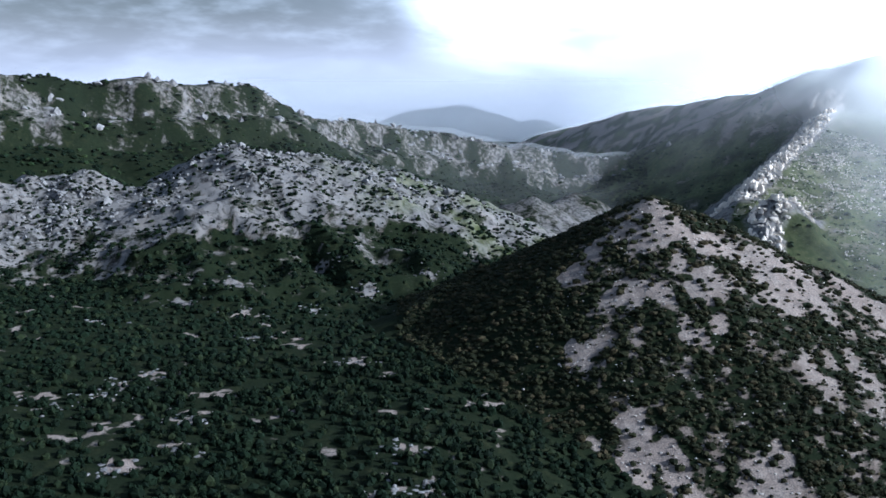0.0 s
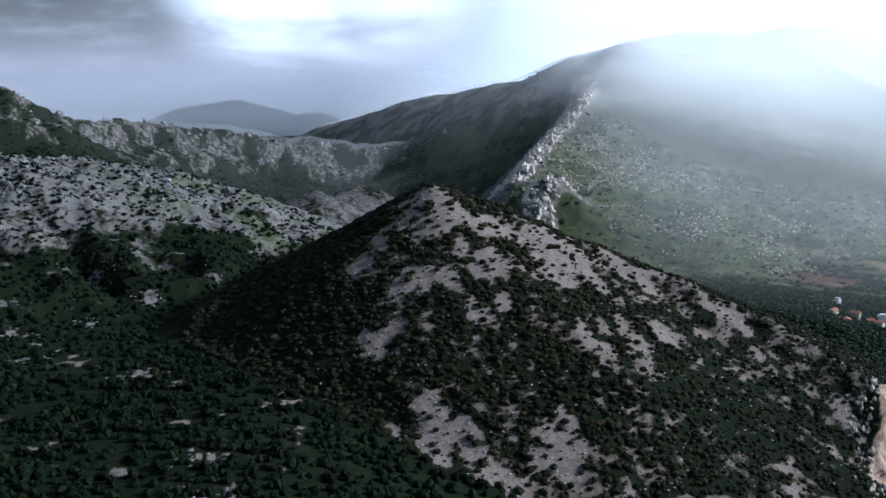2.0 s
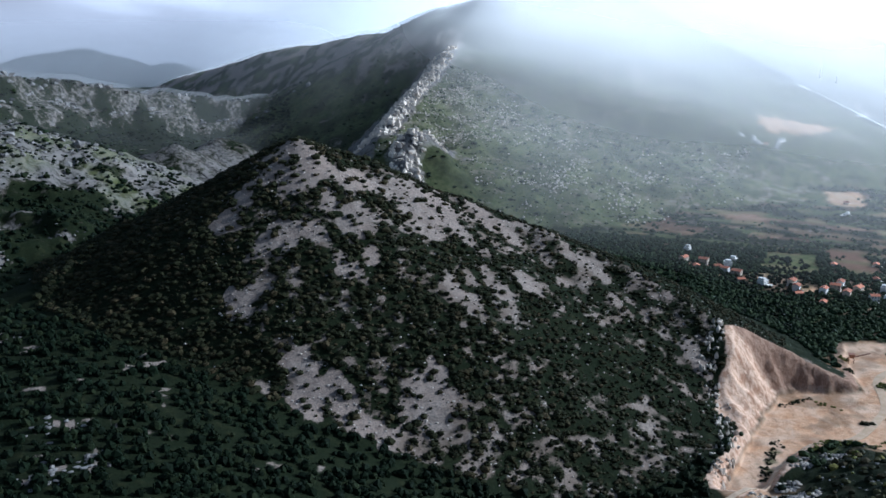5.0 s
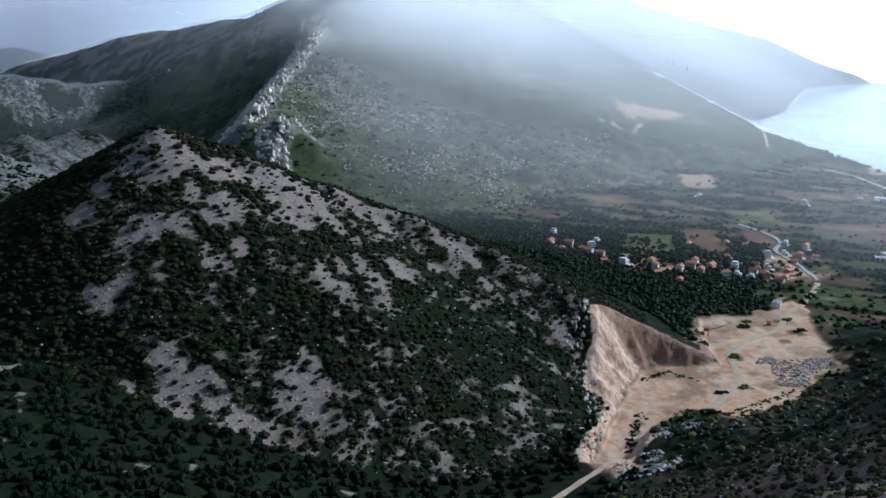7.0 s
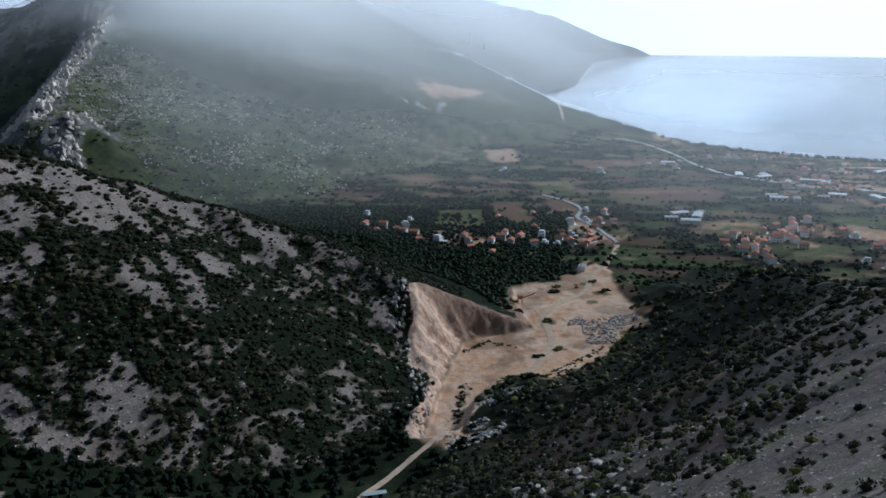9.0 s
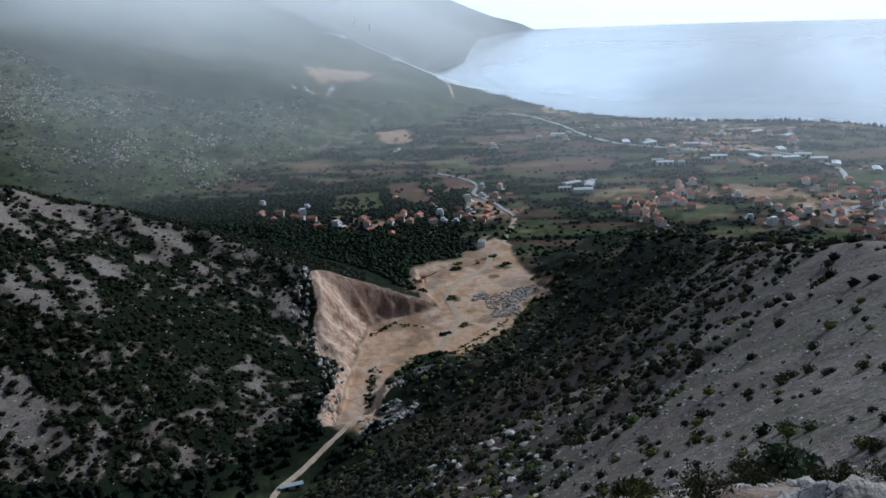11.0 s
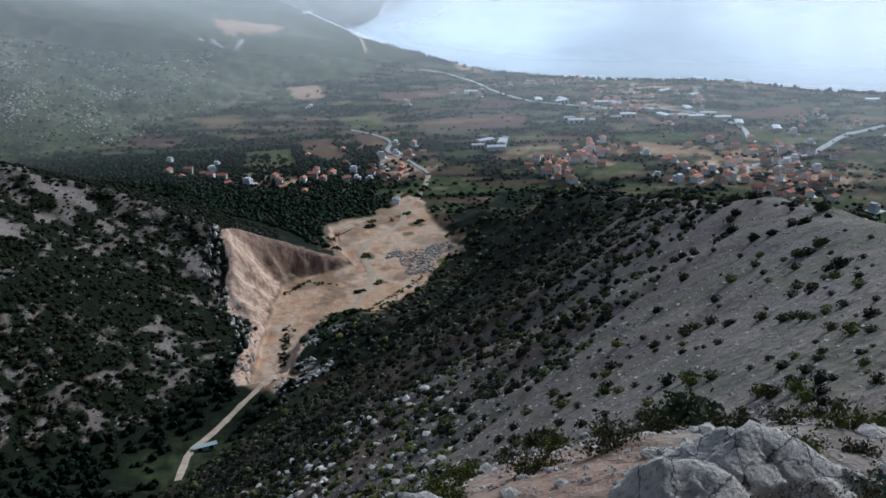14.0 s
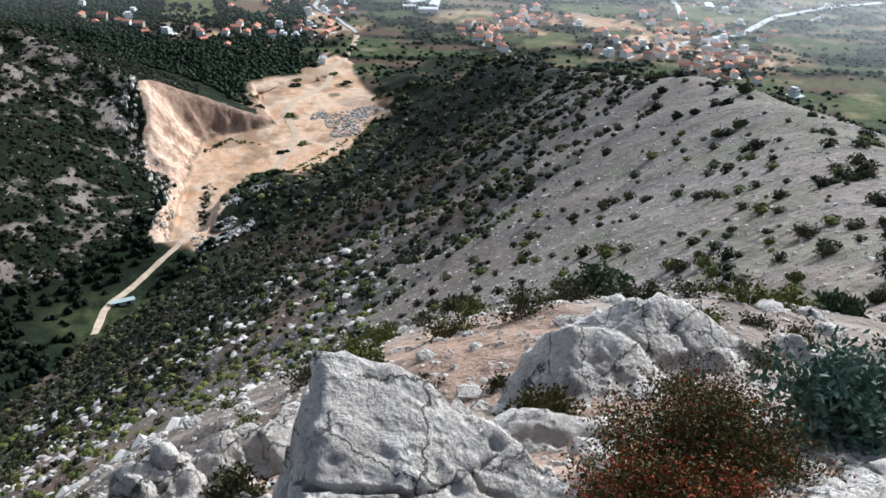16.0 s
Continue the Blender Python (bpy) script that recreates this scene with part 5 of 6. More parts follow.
def settle(spots, kinds, seed):
    rng = random.Random(seed)
    for px, py in spots:
        kind = HOUSES[rng.choice(kinds)]
        for _ in range(30):
            if all(math.hypot(px - qx, py - qy) > (13 if max(kinds) < 6 else 24) for qx, qy in taken):
                break
            px, py = px + rng.uniform(-7, 7), py + rng.uniform(-7, 7)
        taken.append((px, py))
        z = float(land(np.array(px), np.array(py)))
        m = pose(px, py, z + 0.3, 0, 0, rng.choice((28, 32, -58, -20, 118, 208, 60)) + rng.uniform(-9, 9))
        if kind in fresh:
            fresh.remove(kind)
            kind.matrix_basis = m
        else:
            copy_thing(kind, m)


fresh = list(HOUSES)
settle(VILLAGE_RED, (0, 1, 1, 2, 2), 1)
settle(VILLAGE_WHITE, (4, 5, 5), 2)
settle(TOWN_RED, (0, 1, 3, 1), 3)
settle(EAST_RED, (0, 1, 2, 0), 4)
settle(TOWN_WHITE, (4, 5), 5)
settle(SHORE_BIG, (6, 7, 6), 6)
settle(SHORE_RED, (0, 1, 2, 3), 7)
strew = random.Random(9)


def scattered(cx, cy, rx, ry, count):
    return [(cx + strew.gauss(0, rx), cy + strew.gauss(0, ry)) for _ in range(count)]


# warehouses that stand in for pale strips of unclear kind on the plain
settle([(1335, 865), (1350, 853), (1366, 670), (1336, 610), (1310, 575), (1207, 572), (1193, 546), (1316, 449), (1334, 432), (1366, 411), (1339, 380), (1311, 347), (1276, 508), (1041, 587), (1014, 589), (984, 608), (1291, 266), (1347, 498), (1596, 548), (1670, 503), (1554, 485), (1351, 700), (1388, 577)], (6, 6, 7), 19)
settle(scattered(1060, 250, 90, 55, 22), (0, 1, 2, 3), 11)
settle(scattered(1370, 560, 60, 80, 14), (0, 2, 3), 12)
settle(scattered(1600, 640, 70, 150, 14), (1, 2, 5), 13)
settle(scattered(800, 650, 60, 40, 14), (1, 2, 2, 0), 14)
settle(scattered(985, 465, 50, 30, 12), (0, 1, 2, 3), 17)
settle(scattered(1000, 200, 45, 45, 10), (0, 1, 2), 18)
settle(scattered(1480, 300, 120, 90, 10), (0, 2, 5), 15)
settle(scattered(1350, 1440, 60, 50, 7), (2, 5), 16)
# ---------------------------------------------------------------- the quarry
def height_at(px, py):
    return float(land(np.array(float(px)), np.array(float(py))))


def stones(name, x, y, size, mat, label, category, seed, kind="stuff"):
    """Angular broken stones lying on the ground."""
    rng = np.random.default_rng(seed)
    shapes = lumps_of(1, 6, 0.35, seed, 0.7)
    ob = sow(name, x, y, size, size * rng.uniform(0.5, 0.9, len(x)), mat, shapes, label, category, seed, 0.4)
    return ob


rng = np.random.default_rng(31)
for cx, cy, spread, count, title in ((598, 424, 20, 330, "blocks"), (574, 408, 13, 190, "blocks"), (622, 420, 13, 190, "blocks"), (588, 446, 8, 90, "blocks"), (360, 358, 13, 360, "waste"), (377, 350, 8, 170, "waste"), (384, 370, 7, 120, "waste"), (410, 386, 9, 110, "waste"), (436, 384, 8, 80, "waste")):
    a, d = rng.uniform(0, 6.283, count), spread * np.sqrt(rng.uniform(0, 1, count))
    px, py = cx + d * np.cos(a) * 1.3, cy + d * np.sin(a) * 0.8
    size = rng.uniform(0.8, 3.2, count)
    for s, mat in ((slice(0, count // 3), DARKROCK), (slice(count // 3, 2 * count // 3), RUBBLE), (slice(2 * count // 3, count), CLIFF)):
        stones("rubble_heap", px[s], py[s], size[s], mat, "heap of broken quarry stone blocks, pale and dark" if title == "blocks" else "stone waste tipped beside the track", "rubble", 40 + count)

# broken slabs along the quarry's rim and down its western face
RIM = [(462, 526), (440, 508), (424, 494), (415, 478), (411, 460), (398, 440), (384, 420), (364, 402), (346, 388)]
px, py, rim_rng = along(RIM, 150, 91, -3, 10)
size = rim_rng.uniform(1.4, 4.2, len(px))
sow("rim_slabs", px, py, size, size * rim_rng.uniform(0.8, 1.9, len(px)), CLIFF, BLOCKS, "jagged pale stone slabs along the quarry rim", "rocks", 93, 0.6)

# pale outcrops in the valley woods, their shade put in by darker rock, and loose blocks on the facing hill
for cx, cy in OUTCROPS:
    n = 26
    px, py = cx + rng.normal(0, 9, n), cy + rng.normal(0, 6, n)
    stones("rock_outcrop", px, py, rng.uniform(1.2, 3.6, n), DARKROCK, "limestone outcrop among woods, its shade put into the rock tone", "outcrop", 80 + n)
x, y, hill_rng = candidates(9000, 5, 44, 350, 790, 141)
z, zone, shore, edge, g = surveyed(x, y)
keep = (zone == 9) & (edge > 4) & ~is_cut(z, x, y, edge) & (hill_rng.uniform(0, 1, len(x)) < 0.15 + 0.5 * smooth(0.7 - g, 0.0, 0.5))
x, y = x[keep][:2200], y[keep][:2200]
stones("hillside_stones", x, y, hill_rng.uniform(0.7, 2.2, len(x)), RUBBLE, "pale limestone blocks scattered over the hill", "stones", 83)
x, y, hill_rng = candidates(9000, 24, 70, 120, 760, 143, 0.0)
z, zone, shore, edge, g = surveyed(x, y)
keep = (zone >= 10) & (edge > 4)
far = keep & (np.hypot(x, y) > 125) & (hill_rng.uniform(0, 1, len(x)) < 0.6)
x, y = x[far][:3000], y[far][:3000]
stones("slope_stones", x, y, hill_rng.uniform(0.3, 1.0, len(x)) ** 1.5 * (0.5 + 0.0035 * np.hypot(x, y)), DARKROCK, "grey limestone blocks between the scrub", "stones", 85)

x, y, hill_rng = candidates(3600, 14, 57, 14, 230, 159, 0.0)
patchy = smooth(fbm(x, y, 14, 3, 161), 0.40, 0.60)
s = hill_rng.uniform(0, 1, len(x)) < patchy
stones("slope_outcrops", x[s], y[s], hill_rng.uniform(0.25, 0.9, s.sum()) ** 1.3 * (0.8 + 0.016 * np.hypot(x[s], y[s])), RUBBLE, "pale limestone outcrops between green scrub", "outcrop", 87)
x, y, hill_rng = candidates(1700, 14, 57, 18, 230, 163, 0.0)
size = hill_rng.uniform(0.3, 0.9, len(x)) * (0.8 + 0.014 * np.hypot(x, y))
sow("green_scrub", x, y, size, size * 0.7, LIVELY, FINE, "fresh green low scrub between pale outcrops", "scrub", 89)

# weeds and bushes on the quarry floor
for cx, cy, w0, title in ((507, 421, 4.5, 1), (530, 420, 4, 0),
                          (569, 497, 4, 1), (590, 521, 4.5, 0), (574, 466, 5, 0), (638, 513, 5, 1), (652, 521, 4, 0), (469, 398, 6, 0), (453, 401, 4, 0), (496, 384, 7, 0), (517, 378, 7, 1), (542, 378, 7, 0), (577, 390, 6, 0),
                          (608, 398, 6, 1), (436, 398, 4, 0), (655, 430, 6, 0), (690, 505, 5, 0), (676, 480, 6, 1)):
    n = 22
    a, d = rng.uniform(0, 6.283, n), w0 * 0.8 * np.sqrt(rng.uniform(0, 1, n))
    px, py = cx + d * np.cos(a) * 1.6, cy + d * np.sin(a)
    size = rng.uniform(1.4, 3.4, n)
    sow("quarry_bush", px, py, size, size, SCRUB if title else LIVELY, FINE, "low green bush on the quarry floor", "bush", 60 + int(cx))

# hedges of scrub along the hollow and the foot of the wall
for (ax, ay), (bx, by), count, mat in (((427, 426), (380, 387), 70, SCRUB), ((471, 470), (502, 470), 34, SCRUB), ((502, 462), (510, 448), 14, LIVELY), ((440, 405), (475, 398), 40, LIVELY), ((475, 392), (600, 396), 90, LIVELY)):
    u = rng.uniform(0, 1, count)
    px, py = ax + (bx - ax) * u + rng.normal(0, 1.6, count), ay + (by - ay) * u + rng.normal(0, 1.6, count)
    size = rng.uniform(1.2, 3.0, count)
    sow("quarry_hedge", px, py, size, size * 0.7, mat, FINE, "low dark scrub in a line on the quarry floor", "scrub", 70 + count)


def hut():
    px, py = 712, 535
    ob = thing("hut", "pale concrete hut beside the quarry track", "hut", pose(px, py, height_at(px, py) + 0.1, 0, 0, 30))
    part("wall", gable_walls(11, 7.5, 5.0, 0.8), WHITE, ob)
    part("roof", gable(bmesh.new(), 11, 7.5, 5.0, 0.8, 0.4), CONCRETE, ob)
    part("gate", boxed(-2, -3.85, 0, 2, -3.7, 3.6), PANE, ob)
    part("window", boxed(3.2, -3.82, 1.2, 4.4, -3.7, 2.4), PANE, ob)


def shed():
    px, py = 270.5, 340.5
    ob = thing("shed", "long shed with pale green metal roof", "shed", pose(px, py, height_at(px, py) + 0.2, 0, 0, -32))
    part("wall", boxed(-6.2, -1.5, -1.5, 6.2, 1.5, 2.3), CONCRETE, ob)
    roof = part("roof", boxed(-6.6, -1.9, 2.3, 6.6, 1.9, 2.5), SHEET, ob, "pale green sheet metal roof")
    for k in range(10):
        part("seam", boxed(-6.55 + 1.44 * k, -1.9, 2.504, -6.45 + 1.44 * k, 1.9, 2.57), SHEET, roof)
    for k in (-1, 1):
        part("gate", boxed(k * 3 - 1.2, -1.58, 0, k * 3 + 1.2, -1.48, 2.1), PANE, ob)


def crusher():
    px, py = 590, 514
    ob = thing("stone_crusher", "rusty stone crusher with conveyor in the quarry", "crusher", pose(px, py, height_at(px, py), 0, 0, 52))
    bm = bmesh.new()
    for sx in (-2, 2):
        for sy in (-2, 2):
            box(bm, sx - 0.2, sy - 0.2, -0.5, sx + 0.2, sy + 0.2, 5)
    part("frame", bm, RUST, ob)
    bm = boxed(-2.6, -2.6, 5, 2.6, 2.6, 8.5)
    for v in bm.verts:
        if v.co.z < 6:
            v.co.x *= 0.55
            v.co.y *= 0.55
    part("hopper", bm, RUST, ob)
    belt = boxed(-0.7, -14, -0.2, 0.7, 0, 0.3)
    bmesh.ops.rotate(belt, verts=belt.verts, cent=(0, 0, 0), matrix=Matrix.Rotation(radians(-20), 3, "X"))
    bmesh.ops.translate(belt, verts=belt.verts, vec=(0, -1, 5.4))
    part("conveyor", belt, RUST, ob)


def mast(px, py, tall):
    ob = thing("mast", "tall white mast on the misty far slope", "mast", pose(px, py, height_at(px, py) - 1), group="masts on the far slope")
    bm = bmesh.new()
    bmesh.ops.create_cone(bm, cap_ends=True, segments=10, radius1=3.0, radius2=1.4, depth=tall, matrix=Matrix.Translation((0, 0, tall / 2)))
    part("pole", bm, WHITE, ob, flat=False)
    part("platform", boxed(-2.6, -2.6, tall * 0.82, 2.6, 2.6, tall * 0.86), WHITE, ob)
    part("foot", boxed(-4, -4, 0, 4, 4, 2), CONCRETE, ob)


def dumper(px, py, turn):
    ob = thing("excavator", "small rusty yellow excavator parked in the quarry", "excavator", pose(px, py, height_at(px, py), 0, 0, turn))
    for s in (-1, 1):
        part("track", boxed(-1.8, s * 1.1 - 0.3, 0, 1.8, s * 1.1 + 0.3, 0.8, bevel=0.2), PANE, ob)
    part("body", boxed(-1.6, -1.2, 0.8, 1.3, 1.2, 2.0, bevel=0.12), RUST, ob)
    cab = part("cab", boxed(0.2, -1.1, 2.0, 1.3, 0.1, 3.1, bevel=0.1), RUST, ob)
    part("window", boxed(0.35, -1.13, 2.3, 1.15, -1.09, 2.9), PANE, cab)
    arm = boxed(0, -0.2, -0.2, 3.6, 0.2, 0.2)
    bmesh.ops.rotate(arm, verts=arm.verts, cent=(0, 0, 0), matrix=Matrix.Rotation(radians(-38), 3, "Y"))
    bmesh.ops.translate(arm, verts=arm.verts, vec=(1.2, 0.5, 1.7))
    part("arm", arm, RUST, ob)


hut()
shed()
crusher()
mast(2338, 2290, 48)
mast(2388, 2267, 30)
dumper(664, 505, 70)

# ---------------------------------------------------------------- the summit: boulders, stones, bushes
def boulder(px, py, pz, size, planes, seed, turn, label, level=5, crack=0.05, facets=10, group="boulders on the summit"):
    """A limestone block: flat broken faces, rounded edges, pits and clefts."""
    rng = np.random.default_rng(seed)
    bm = bmesh.new()
    bmesh.ops.create_icosphere(bm, subdivisions=level, radius=1.0)
    u = np.array([v.co for v in bm.verts])
    cuts = [(np.array(n) / np.linalg.norm(n), d) for n, d in planes]
    for _ in range(facets):
        n = rng.normal(size=3)
        cuts.append((n / np.linalg.norm(n), rng.uniform(0.76, 0.98)))
    reach_out = np.full(len(u), 1.15)
    soft = np.zeros(len(u))
    for n, d in cuts:
        c = u @ n
        lim = np.where(c > 0.08, d / np.maximum(c, 0.08), 9.0)
        soft += np.exp(-70 * np.minimum(lim, 3.0))
    reach_out = np.minimum(reach_out, -np.log(soft + 1e-90) / 70)
    p = u * reach_out[:, None]
    q = p * np.array(size)

    out = []
    drift = Vector((seed * 3.7, seed * 1.9, seed * 5.3))
    for base, way in zip(q, u):
        v = Vector(base) * 1.0 + drift
        warp = v + 0.05 * noise.noise_vector(v * 6.0)
        near, cells = noise.voronoi(Vector((warp.x * 1.5 + warp.z * 0.5, warp.y * 1.5, warp.z * 1.1)))
        gap = near[1] - near[0]
        step = noise.cell(cells[0] * 7.3)
        fine, fcells = noise.voronoi(warp * 6.5)
        h = 0.016 * noise.fractal(v * 2.6, 0.9, 2.1, 6) + 0.036 * (step - 0.5) + 0.014 * (noise.cell(fcells[0] * 5.1) - 0.5)
        h += 0.014 * noise.turbulence(v * 14, 3, False) - crack * 2.2 * max(0.0, 1 - gap / (0.018 + 0.03 * abs(noise.noise(v * 2.2))))
        out.append(Vector(base) + Vector(way) * h)
    q = np.array(out)
    c, s = math.cos(radians(turn)), math.sin(radians(turn))
    q = np.stack([q[:, 0] * c - q[:, 1] * s, q[:, 0] * s + q[:, 1] * c, q[:, 2]], -1)
    for v, co in zip(bm.verts, q):
        v.co = co
    ob = link_mesh("boulder", bm, STONE, flat=False)
    ob.matrix_basis = Matrix.Translation((px, py, pz))
    return tagged(ob, label, "boulder", group)


def facing(az, d, z):
    b = bearing(az)
    return b.x * d, b.y * d, z


# local axes of a boulder: x to the right, y away, z up, before its turn
SLANT = [((0.29, -0.16, 0.94), 0.47), ((-0.96, -0.1, 0.25), 0.66), ((0.05, -0.93, 0.35), 0.82), ((0.68, 0.65, 0.35), 0.55), ((0.75, -0.1, 0.65), 0.86)]
boulder(*facing(63.5, 2.5, 347.17), (1.05, 0.62, 1.02), SLANT, 3, -63.5, "large pale grey cracked limestone boulder on the summit", 6, 0.05)
boulder(*facing(75.0, 4.9, 346.15), (0.62, 0.5, 0.52), [((0.15, -0.35, 0.92), 0.66), ((-0.75, -0.3, 0.55), 0.74), ((0.6, -0.1, 0.75), 0.74)], 5, -74, "rounded grey limestone boulder above the slope", 5, 0.02, 3)
boulder(*facing(78.6, 5.6, 346.05), (0.66, 0.42, 0.56), [((0.42, -0.25, 0.87), 0.62), ((-0.5, -0.1, 0.85), 0.8)], 7, -77, "smooth pale limestone boulder leaning on others", 5, 0.018, 3)
boulder(*facing(84.0, 5.5, 346.0), (0.34, 0.3, 0.44), [((0.6, -0.2, 0.75), 0.6)], 9, -81, "sharp grey limestone boulder beside larger ones", 4, 0.02)
boulder(*facing(71.0, 3.6, 346.85), (0.34, 0.28, 0.26), [((0.0, -0.3, 0.95), 0.6)], 11, -70, "low flat limestone slab at a boulder's foot", 4, 0.02)
BLOCK = [((-0.1, -0.25, 0.96), 0.62), ((-0.92, -0.2, 0.25), 0.74), ((0.9, -0.25, 0.3), 0.72), ((0.05, -0.96, 0.25), 0.78), ((0.5, -0.4, 0.75), 0.78)]
boulder(*facing(39.4, 3.9, 346.1), (0.40, 0.34, 0.58), BLOCK, 13, -38, "upright cracked grey limestone block", 5, 0.045, 4)
boulder(*facing(44.0, 3.95, 346.0), (0.26, 0.24, 0.46), BLOCK, 15, -50, "narrow split grey limestone block", 5, 0.035, 4)
boulder(*facing(46.5, 4.2, 346.05), (0.28, 0.25, 0.34), [((0.2, -0.3, 0.9), 0.6)], 17, -50, "low grey limestone block among dry bushes", 4, 0.02)
boulder(*facing(49.5, 4.3, 346.05), (0.26, 0.25, 0.32), [((0.2, -0.3, 0.9), 0.6)], 19, -20, "low grey limestone block among dry bushes", 4, 0.02)
boulder(*facing(36.5, 3.8, 346.15), (0.20, 0.2, 0.36), [((-0.6, -0.3, 0.7), 0.6)], 21, -20, "small broken grey limestone block", 4, 0.02)
boulder(*facing(85.5, 5.8, 346.1), (0.34, 0.2, 0.30), [((0.3, -0.3, 0.9), 0.5)], 23, -110, "slanting grey limestone ledge piece", 4, 0.02)
boulder(*facing(89, 6.2, 346.05), (0.34, 0.18, 0.26), [((0.3, -0.3, 0.9), 0.5)], 25, -120, "slanting grey limestone ledge piece", 4, 0.02)

x, y, rng = candidates(7500, 28, 99, 2.4, 150, 121, 0.0)
r = np.hypot(x, y)
size = rng.uniform(0.02, 0.065, len(x)) * (1 + r / 22) * np.where(rng.uniform(0, 1, len(x)) > 0.93, 3.2, 1.0)
near = r < 16
sow("loose_stones", x[near], y[near], size[near], size[near] * rng.uniform(0.5, 0.8, near.sum()), STONE, lumps_of(1, 8, 0.3, 78, 0.7), "loose pale limestone rubble on the summit", "stones", 77, 0.4)
stones("loose_stones", x[~near], y[~near], size[~near], STONE, "loose pale limestone rubble over the slope", "stones", 77)


# pale stones bedded between the bushes
x, y, rng = candidates(420, 86, 99, 2.5, 4.2, 171)
size = rng.uniform(0.03, 0.13, len(x))
sow("loose_stones", x, y, size, size * 0.6, STONE, lumps_of(2, 6, 0.16, 79, 0.7), "pale broken limestone pieces between bushes", "stones", 78, 0.4)
x, y, rng = candidates(6000, 46, 99, 16, 210, 173, 0.0)
size = rng.uniform(0.1, 0.34, len(x)) ** 1.2 * (0.8 + np.hypot(x, y) / 70)
stones("scree_stones", x, y, size, STONE, "pale angular stones strewn over the scree", "stones", 79)


def leafy(name, px, py, radius, tall, leaves, leaf, mats, label, seed, category="bush", group="", lean=0.0, stems=26):
    """A bush of thin branching stems that carry many small leaves."""
    rng = np.random.default_rng(seed)
    ob = thing(name, label, category, pose(px, py, height_at(px, py) - 0.03), group)
    bm, tips = bmesh.new(), []
    for _ in range(stems):
        a, out = rng.uniform(0, 6.283), radius * math.sqrt(rng.uniform(0, 1))
        top = Vector((math.cos(a) * out, math.sin(a) * out, tall * rng.uniform(0.55, 1.0) * (1 - 0.35 * (out / radius) ** 2)))
        root = Vector((top.x * 0.25, top.y * 0.25, 0))
        prev, width = root, 0.012 * tall + 0.003
        for k in range(1, 4):
            nxt = root.lerp(top, k / 3) + Vector(rng.normal(size=3)) * radius * 0.05
            d = (nxt - prev).normalized()
            e = d.orthogonal().normalized() * width
            g = d.cross(e)
            lower = [bm.verts.new(prev + q) for q in (e, g, -e, -g)]
            upper = [bm.verts.new(nxt + q * 0.6) for q in (e, g, -e, -g)]
            for i in range(4):
                bm.faces.new((lower[i], lower[(i + 1) % 4], upper[(i + 1) % 4], upper[i]))
            prev, width = nxt, width * 0.6
            tips.append((nxt, 0.35 if k == 1 else 1.0))
    part("branchwork", bm, TWIG, ob, "thin brown twigs")
    share = [s for _, s, _ in mats]
    for (mat, amount, title), frac in zip(mats, share):
        n = int(leaves * frac)
        base = np.array([tips[i][0] for i in rng.integers(0, len(tips), n)])
        c = base + rng.normal(size=(n, 3)) * radius * np.array([0.14, 0.14, 0.12])
        c[:, 2] = np.maximum(c[:, 2], 0.02)
        d1 = rng.normal(size=(n, 3)) + np.array([0, 0, 0.5])
        d1 /= np.linalg.norm(d1, axis=1)[:, None]
        d2 = np.cross(d1, rng.normal(size=(n, 3)))
        d2 /= np.linalg.norm(d2, axis=1)[:, None]
        size = leaf * rng.uniform(0.6, 1.3, (n, 1))
        v = np.stack([c, c + d1 * size * 0.5 + d2 * size * 0.24, c + d1 * size, c + d1 * size * 0.5 - d2 * size * 0.24], 1).reshape(-1, 3)
        k = np.arange(n)[:, None] * 4
        f = np.concatenate([k + np.array([[0, 1, 2]]), k + np.array([[0, 2, 3]])])
        leaf_ob = mesh_from(title, v, f, mat)
        leaf_ob.parent = ob
    return ob


def on(az, d):
    b = bearing(az)
    return b.x * d, b.y * d


SUMMIT = "bushes on the summit"
leafy("heath_bush", *on(82.5, 3.2), 0.40, 0.36, 19000, 0.021, [(HEATH, 0.93, "foliage"), (REDLEAF, 0.07, "red_foliage")], "brown heath bush with some red leaves", 201, group=SUMMIT, stems=70)
leafy("heath_bush", *on(86, 3.3), 0.34, 0.36, 15000, 0.021, [(HEATH, 0.92, "foliage"), (REDLEAF, 0.08, "red_foliage")], "brown heath bush with some red leaves", 203, group=SUMMIT, stems=60)
leafy("heath_bush", *on(80.5, 2.62), 0.30, 0.22, 9500, 0.021, [(HEATH, 0.70, "foliage"), (REDLEAF, 0.30, "red_foliage")], "low bush with red autumn leaves", 205, group=SUMMIT, stems=46)
leafy("heath_bush", *on(85.8, 2.75), 0.24, 0.18, 6500, 0.021, [(HEATH, 0.62, "foliage"), (REDLEAF, 0.38, "red_foliage")], "low bush with red autumn leaves", 206, group=SUMMIT, stems=46)
leafy("spurge_bush", *on(92.6, 4.1), 0.42, 0.36, 5600, 0.052, [(SPURGE, 1.0, "foliage")], "grey-green leafy spurge on the stony summit", 207, group=SUMMIT, stems=60)
leafy("heath_bush", *on(83.5, 4.3), 0.35, 0.22, 5000, 0.017, [(HEATH, 0.9, "foliage"), (REDLEAF, 0.1, "red_foliage")], "dry brown twiggy bush between boulders", 209, group=SUMMIT, stems=60)
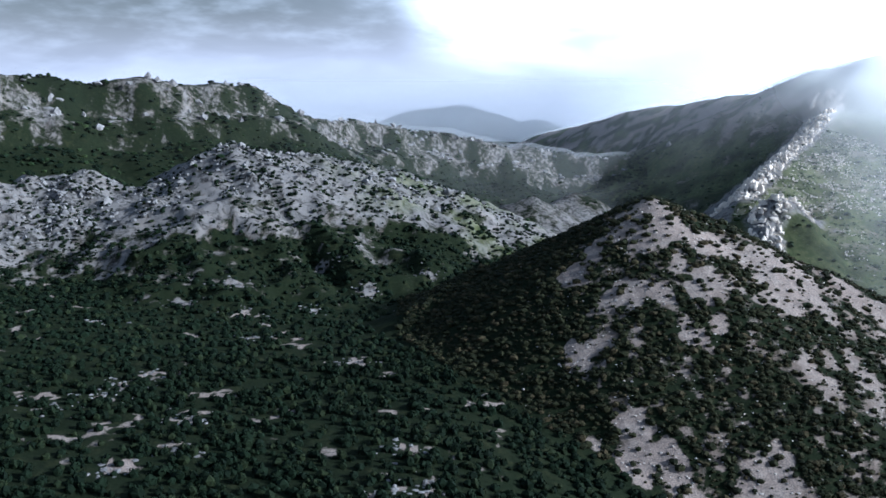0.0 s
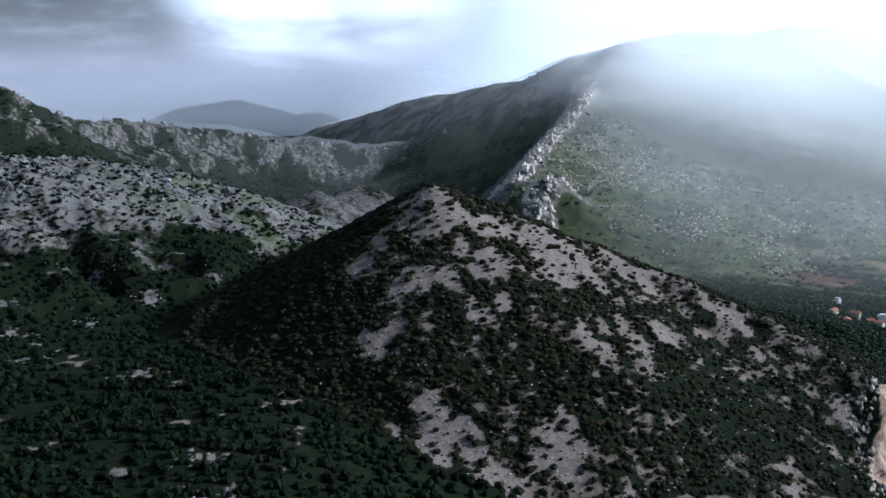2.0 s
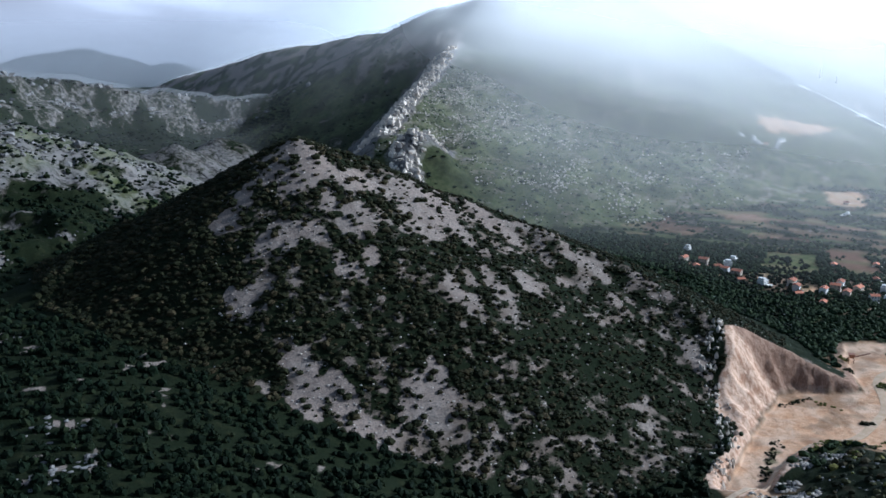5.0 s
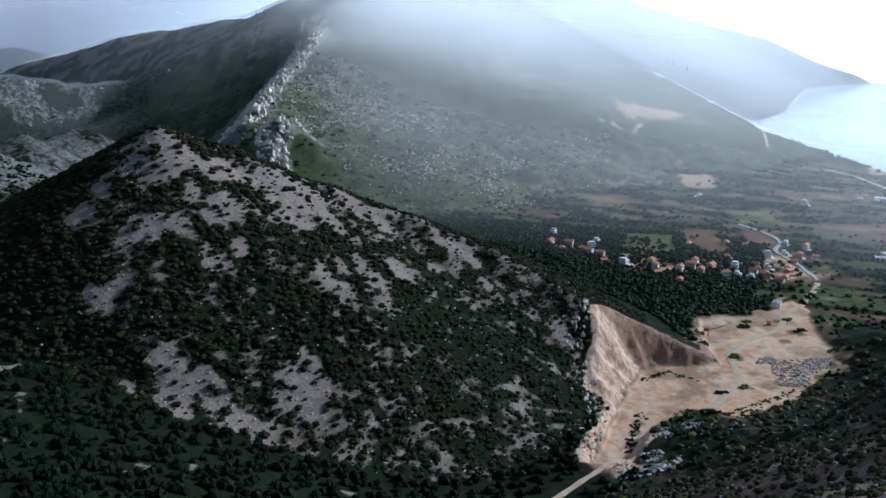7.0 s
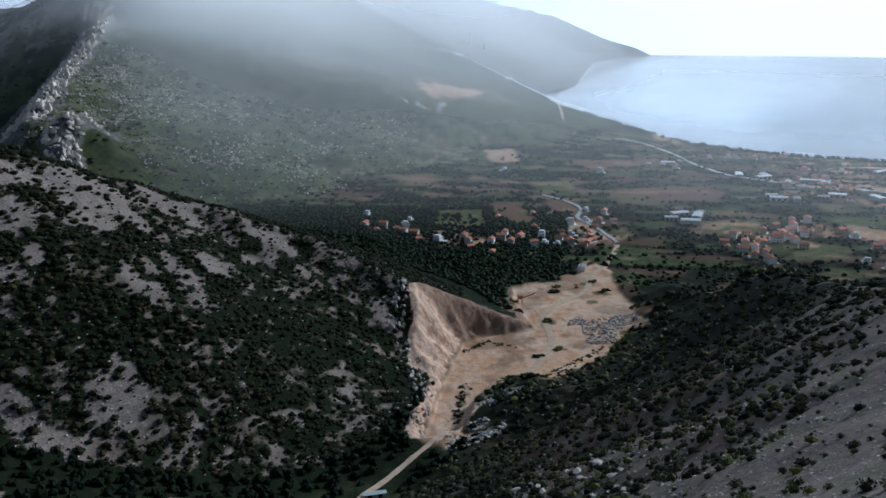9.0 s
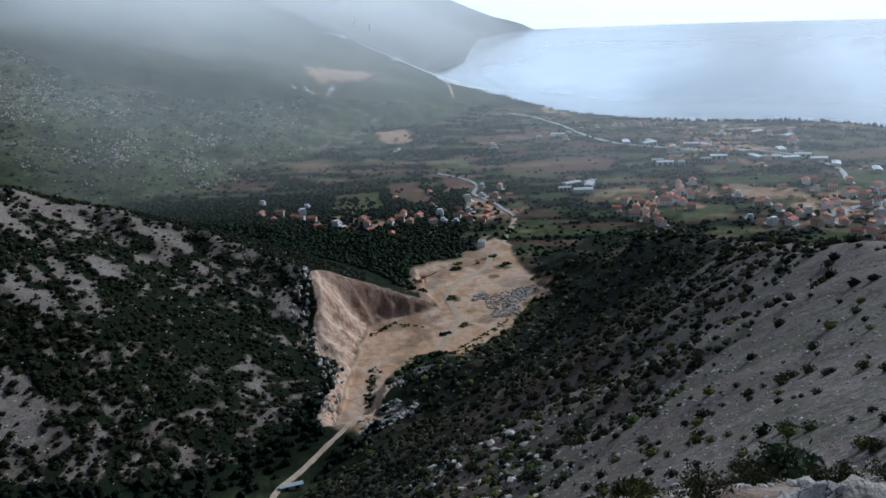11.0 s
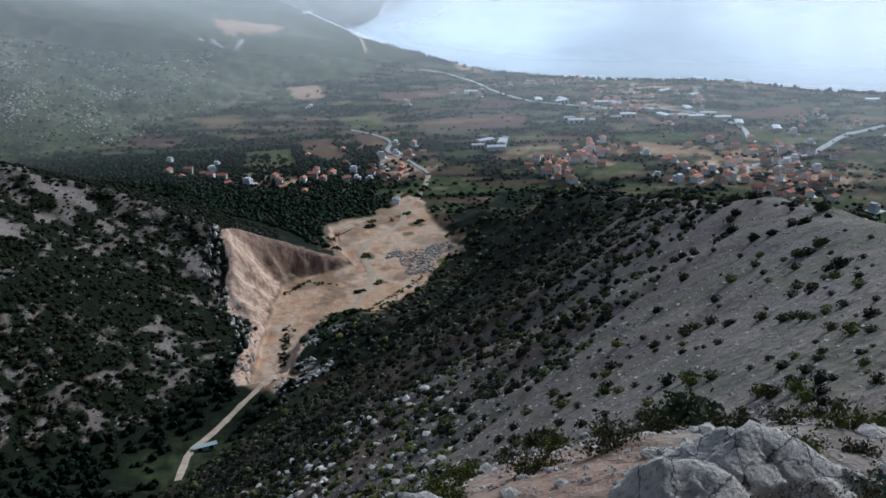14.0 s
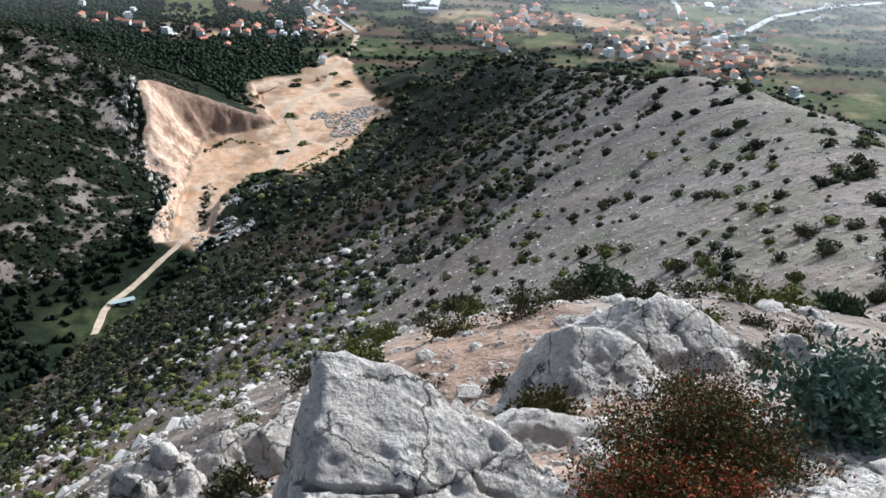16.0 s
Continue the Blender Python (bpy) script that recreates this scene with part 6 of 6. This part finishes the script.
leafy("heath_bush", *on(35.0, 3.3), 0.32, 0.26, 7000, 0.018, [(HEATH, 0.8, "foliage"), (REDLEAF, 0.2, "red_foliage")], "rust-brown low bush beside limestone blocks", 211, group=SUMMIT, stems=46)
leafy("grass_tuft", *on(45.3, 3.8), 0.16, 0.24, 1500, 0.04, [(DRY, 1.0, "foliage")], "dry yellowish grass tuft between blocks", 213, "grass tuft", "grass tufts on the summit", stems=30)
leafy("grass_tuft", *on(51, 4.9), 0.22, 0.22, 1800, 0.04, [(HEATH, 1.0, "foliage")], "dry brown grass tuft behind the boulder", 215, "grass tuft", "grass tufts on the summit", stems=30)
leafy("grass_tuft", *on(71, 4.3), 0.20, 0.20, 1500, 0.04, [(HEATH, 1.0, "foliage")], "dry brown grass tuft under a boulder", 217, "grass tuft", "grass tufts on the summit", stems=30)
leafy("grass_tuft", *on(56, 7.5), 0.3, 0.3, 1500, 0.05, [(LIVELY, 1.0, "foliage")], "yellow-green tuft on the stony slope", 219, "grass tuft", "grass tufts on the summit", stems=30)
# low bushes on the slope just below the summit
rng = random.Random(77)
for k in range(84):
    az = rng.uniform(48, 97)
    d = rng.uniform(9, 30) if k < 46 else rng.uniform(22, 70)
    mat, note = rng.choice(((LIVELY, "yellow-green low bush on the stony slope"), (LIVELY, "yellow-green low bush on the stony slope"), (DRY, "dry brown low bush on the stony slope"), (GROVE, "grey-green low bush on the stony slope"), (DRY, "dry brown low bush on the stony slope"), (HEATH, "brown heath cushion on the stony slope")))
    size = rng.uniform(0.2, 0.5) * (0.7 + d / 45)
    leafy("slope_bush", *on(az, d), size, size * 0.62, 1500, 0.085 + 0.0012 * d, [(mat, 1.0, "foliage")], note, 300 + k, group="low bushes below the summit", stems=34)
for k in range(44):
    az, d = rng.uniform(50, 97), rng.uniform(6.0, 17)
    mat, note = rng.choice(((LIVELY, "small yellow-green bush on pale gravel"), (DRY, "small dry bush on pale gravel"), (HEATH, "small brown cushion bush on pale gravel")))
    size = rng.uniform(0.14, 0.36)
    leafy("slope_bush", *on(az, d), size, size * 0.7, 900, 0.045, [(mat, 1.0, "foliage")], note, 500 + k, group="low bushes below the summit", stems=26)
for k in range(34):
    az, d = rng.uniform(29, 97), rng.uniform(4.2, 11)
    mat, note = rng.choice(((HEATH, "small brown heath tuft between stones"), (DRY, "small dry grass tuft between stones"), (LIVELY, "small green tuft between stones")))
    size = rng.uniform(0.10, 0.24)
    leafy("grass_tuft", *on(az, d), size, size * 0.8, 500, 0.035, [(mat, 1.0, "foliage")], note, 400 + k, "grass tuft", "grass tufts on the summit", stems=14)
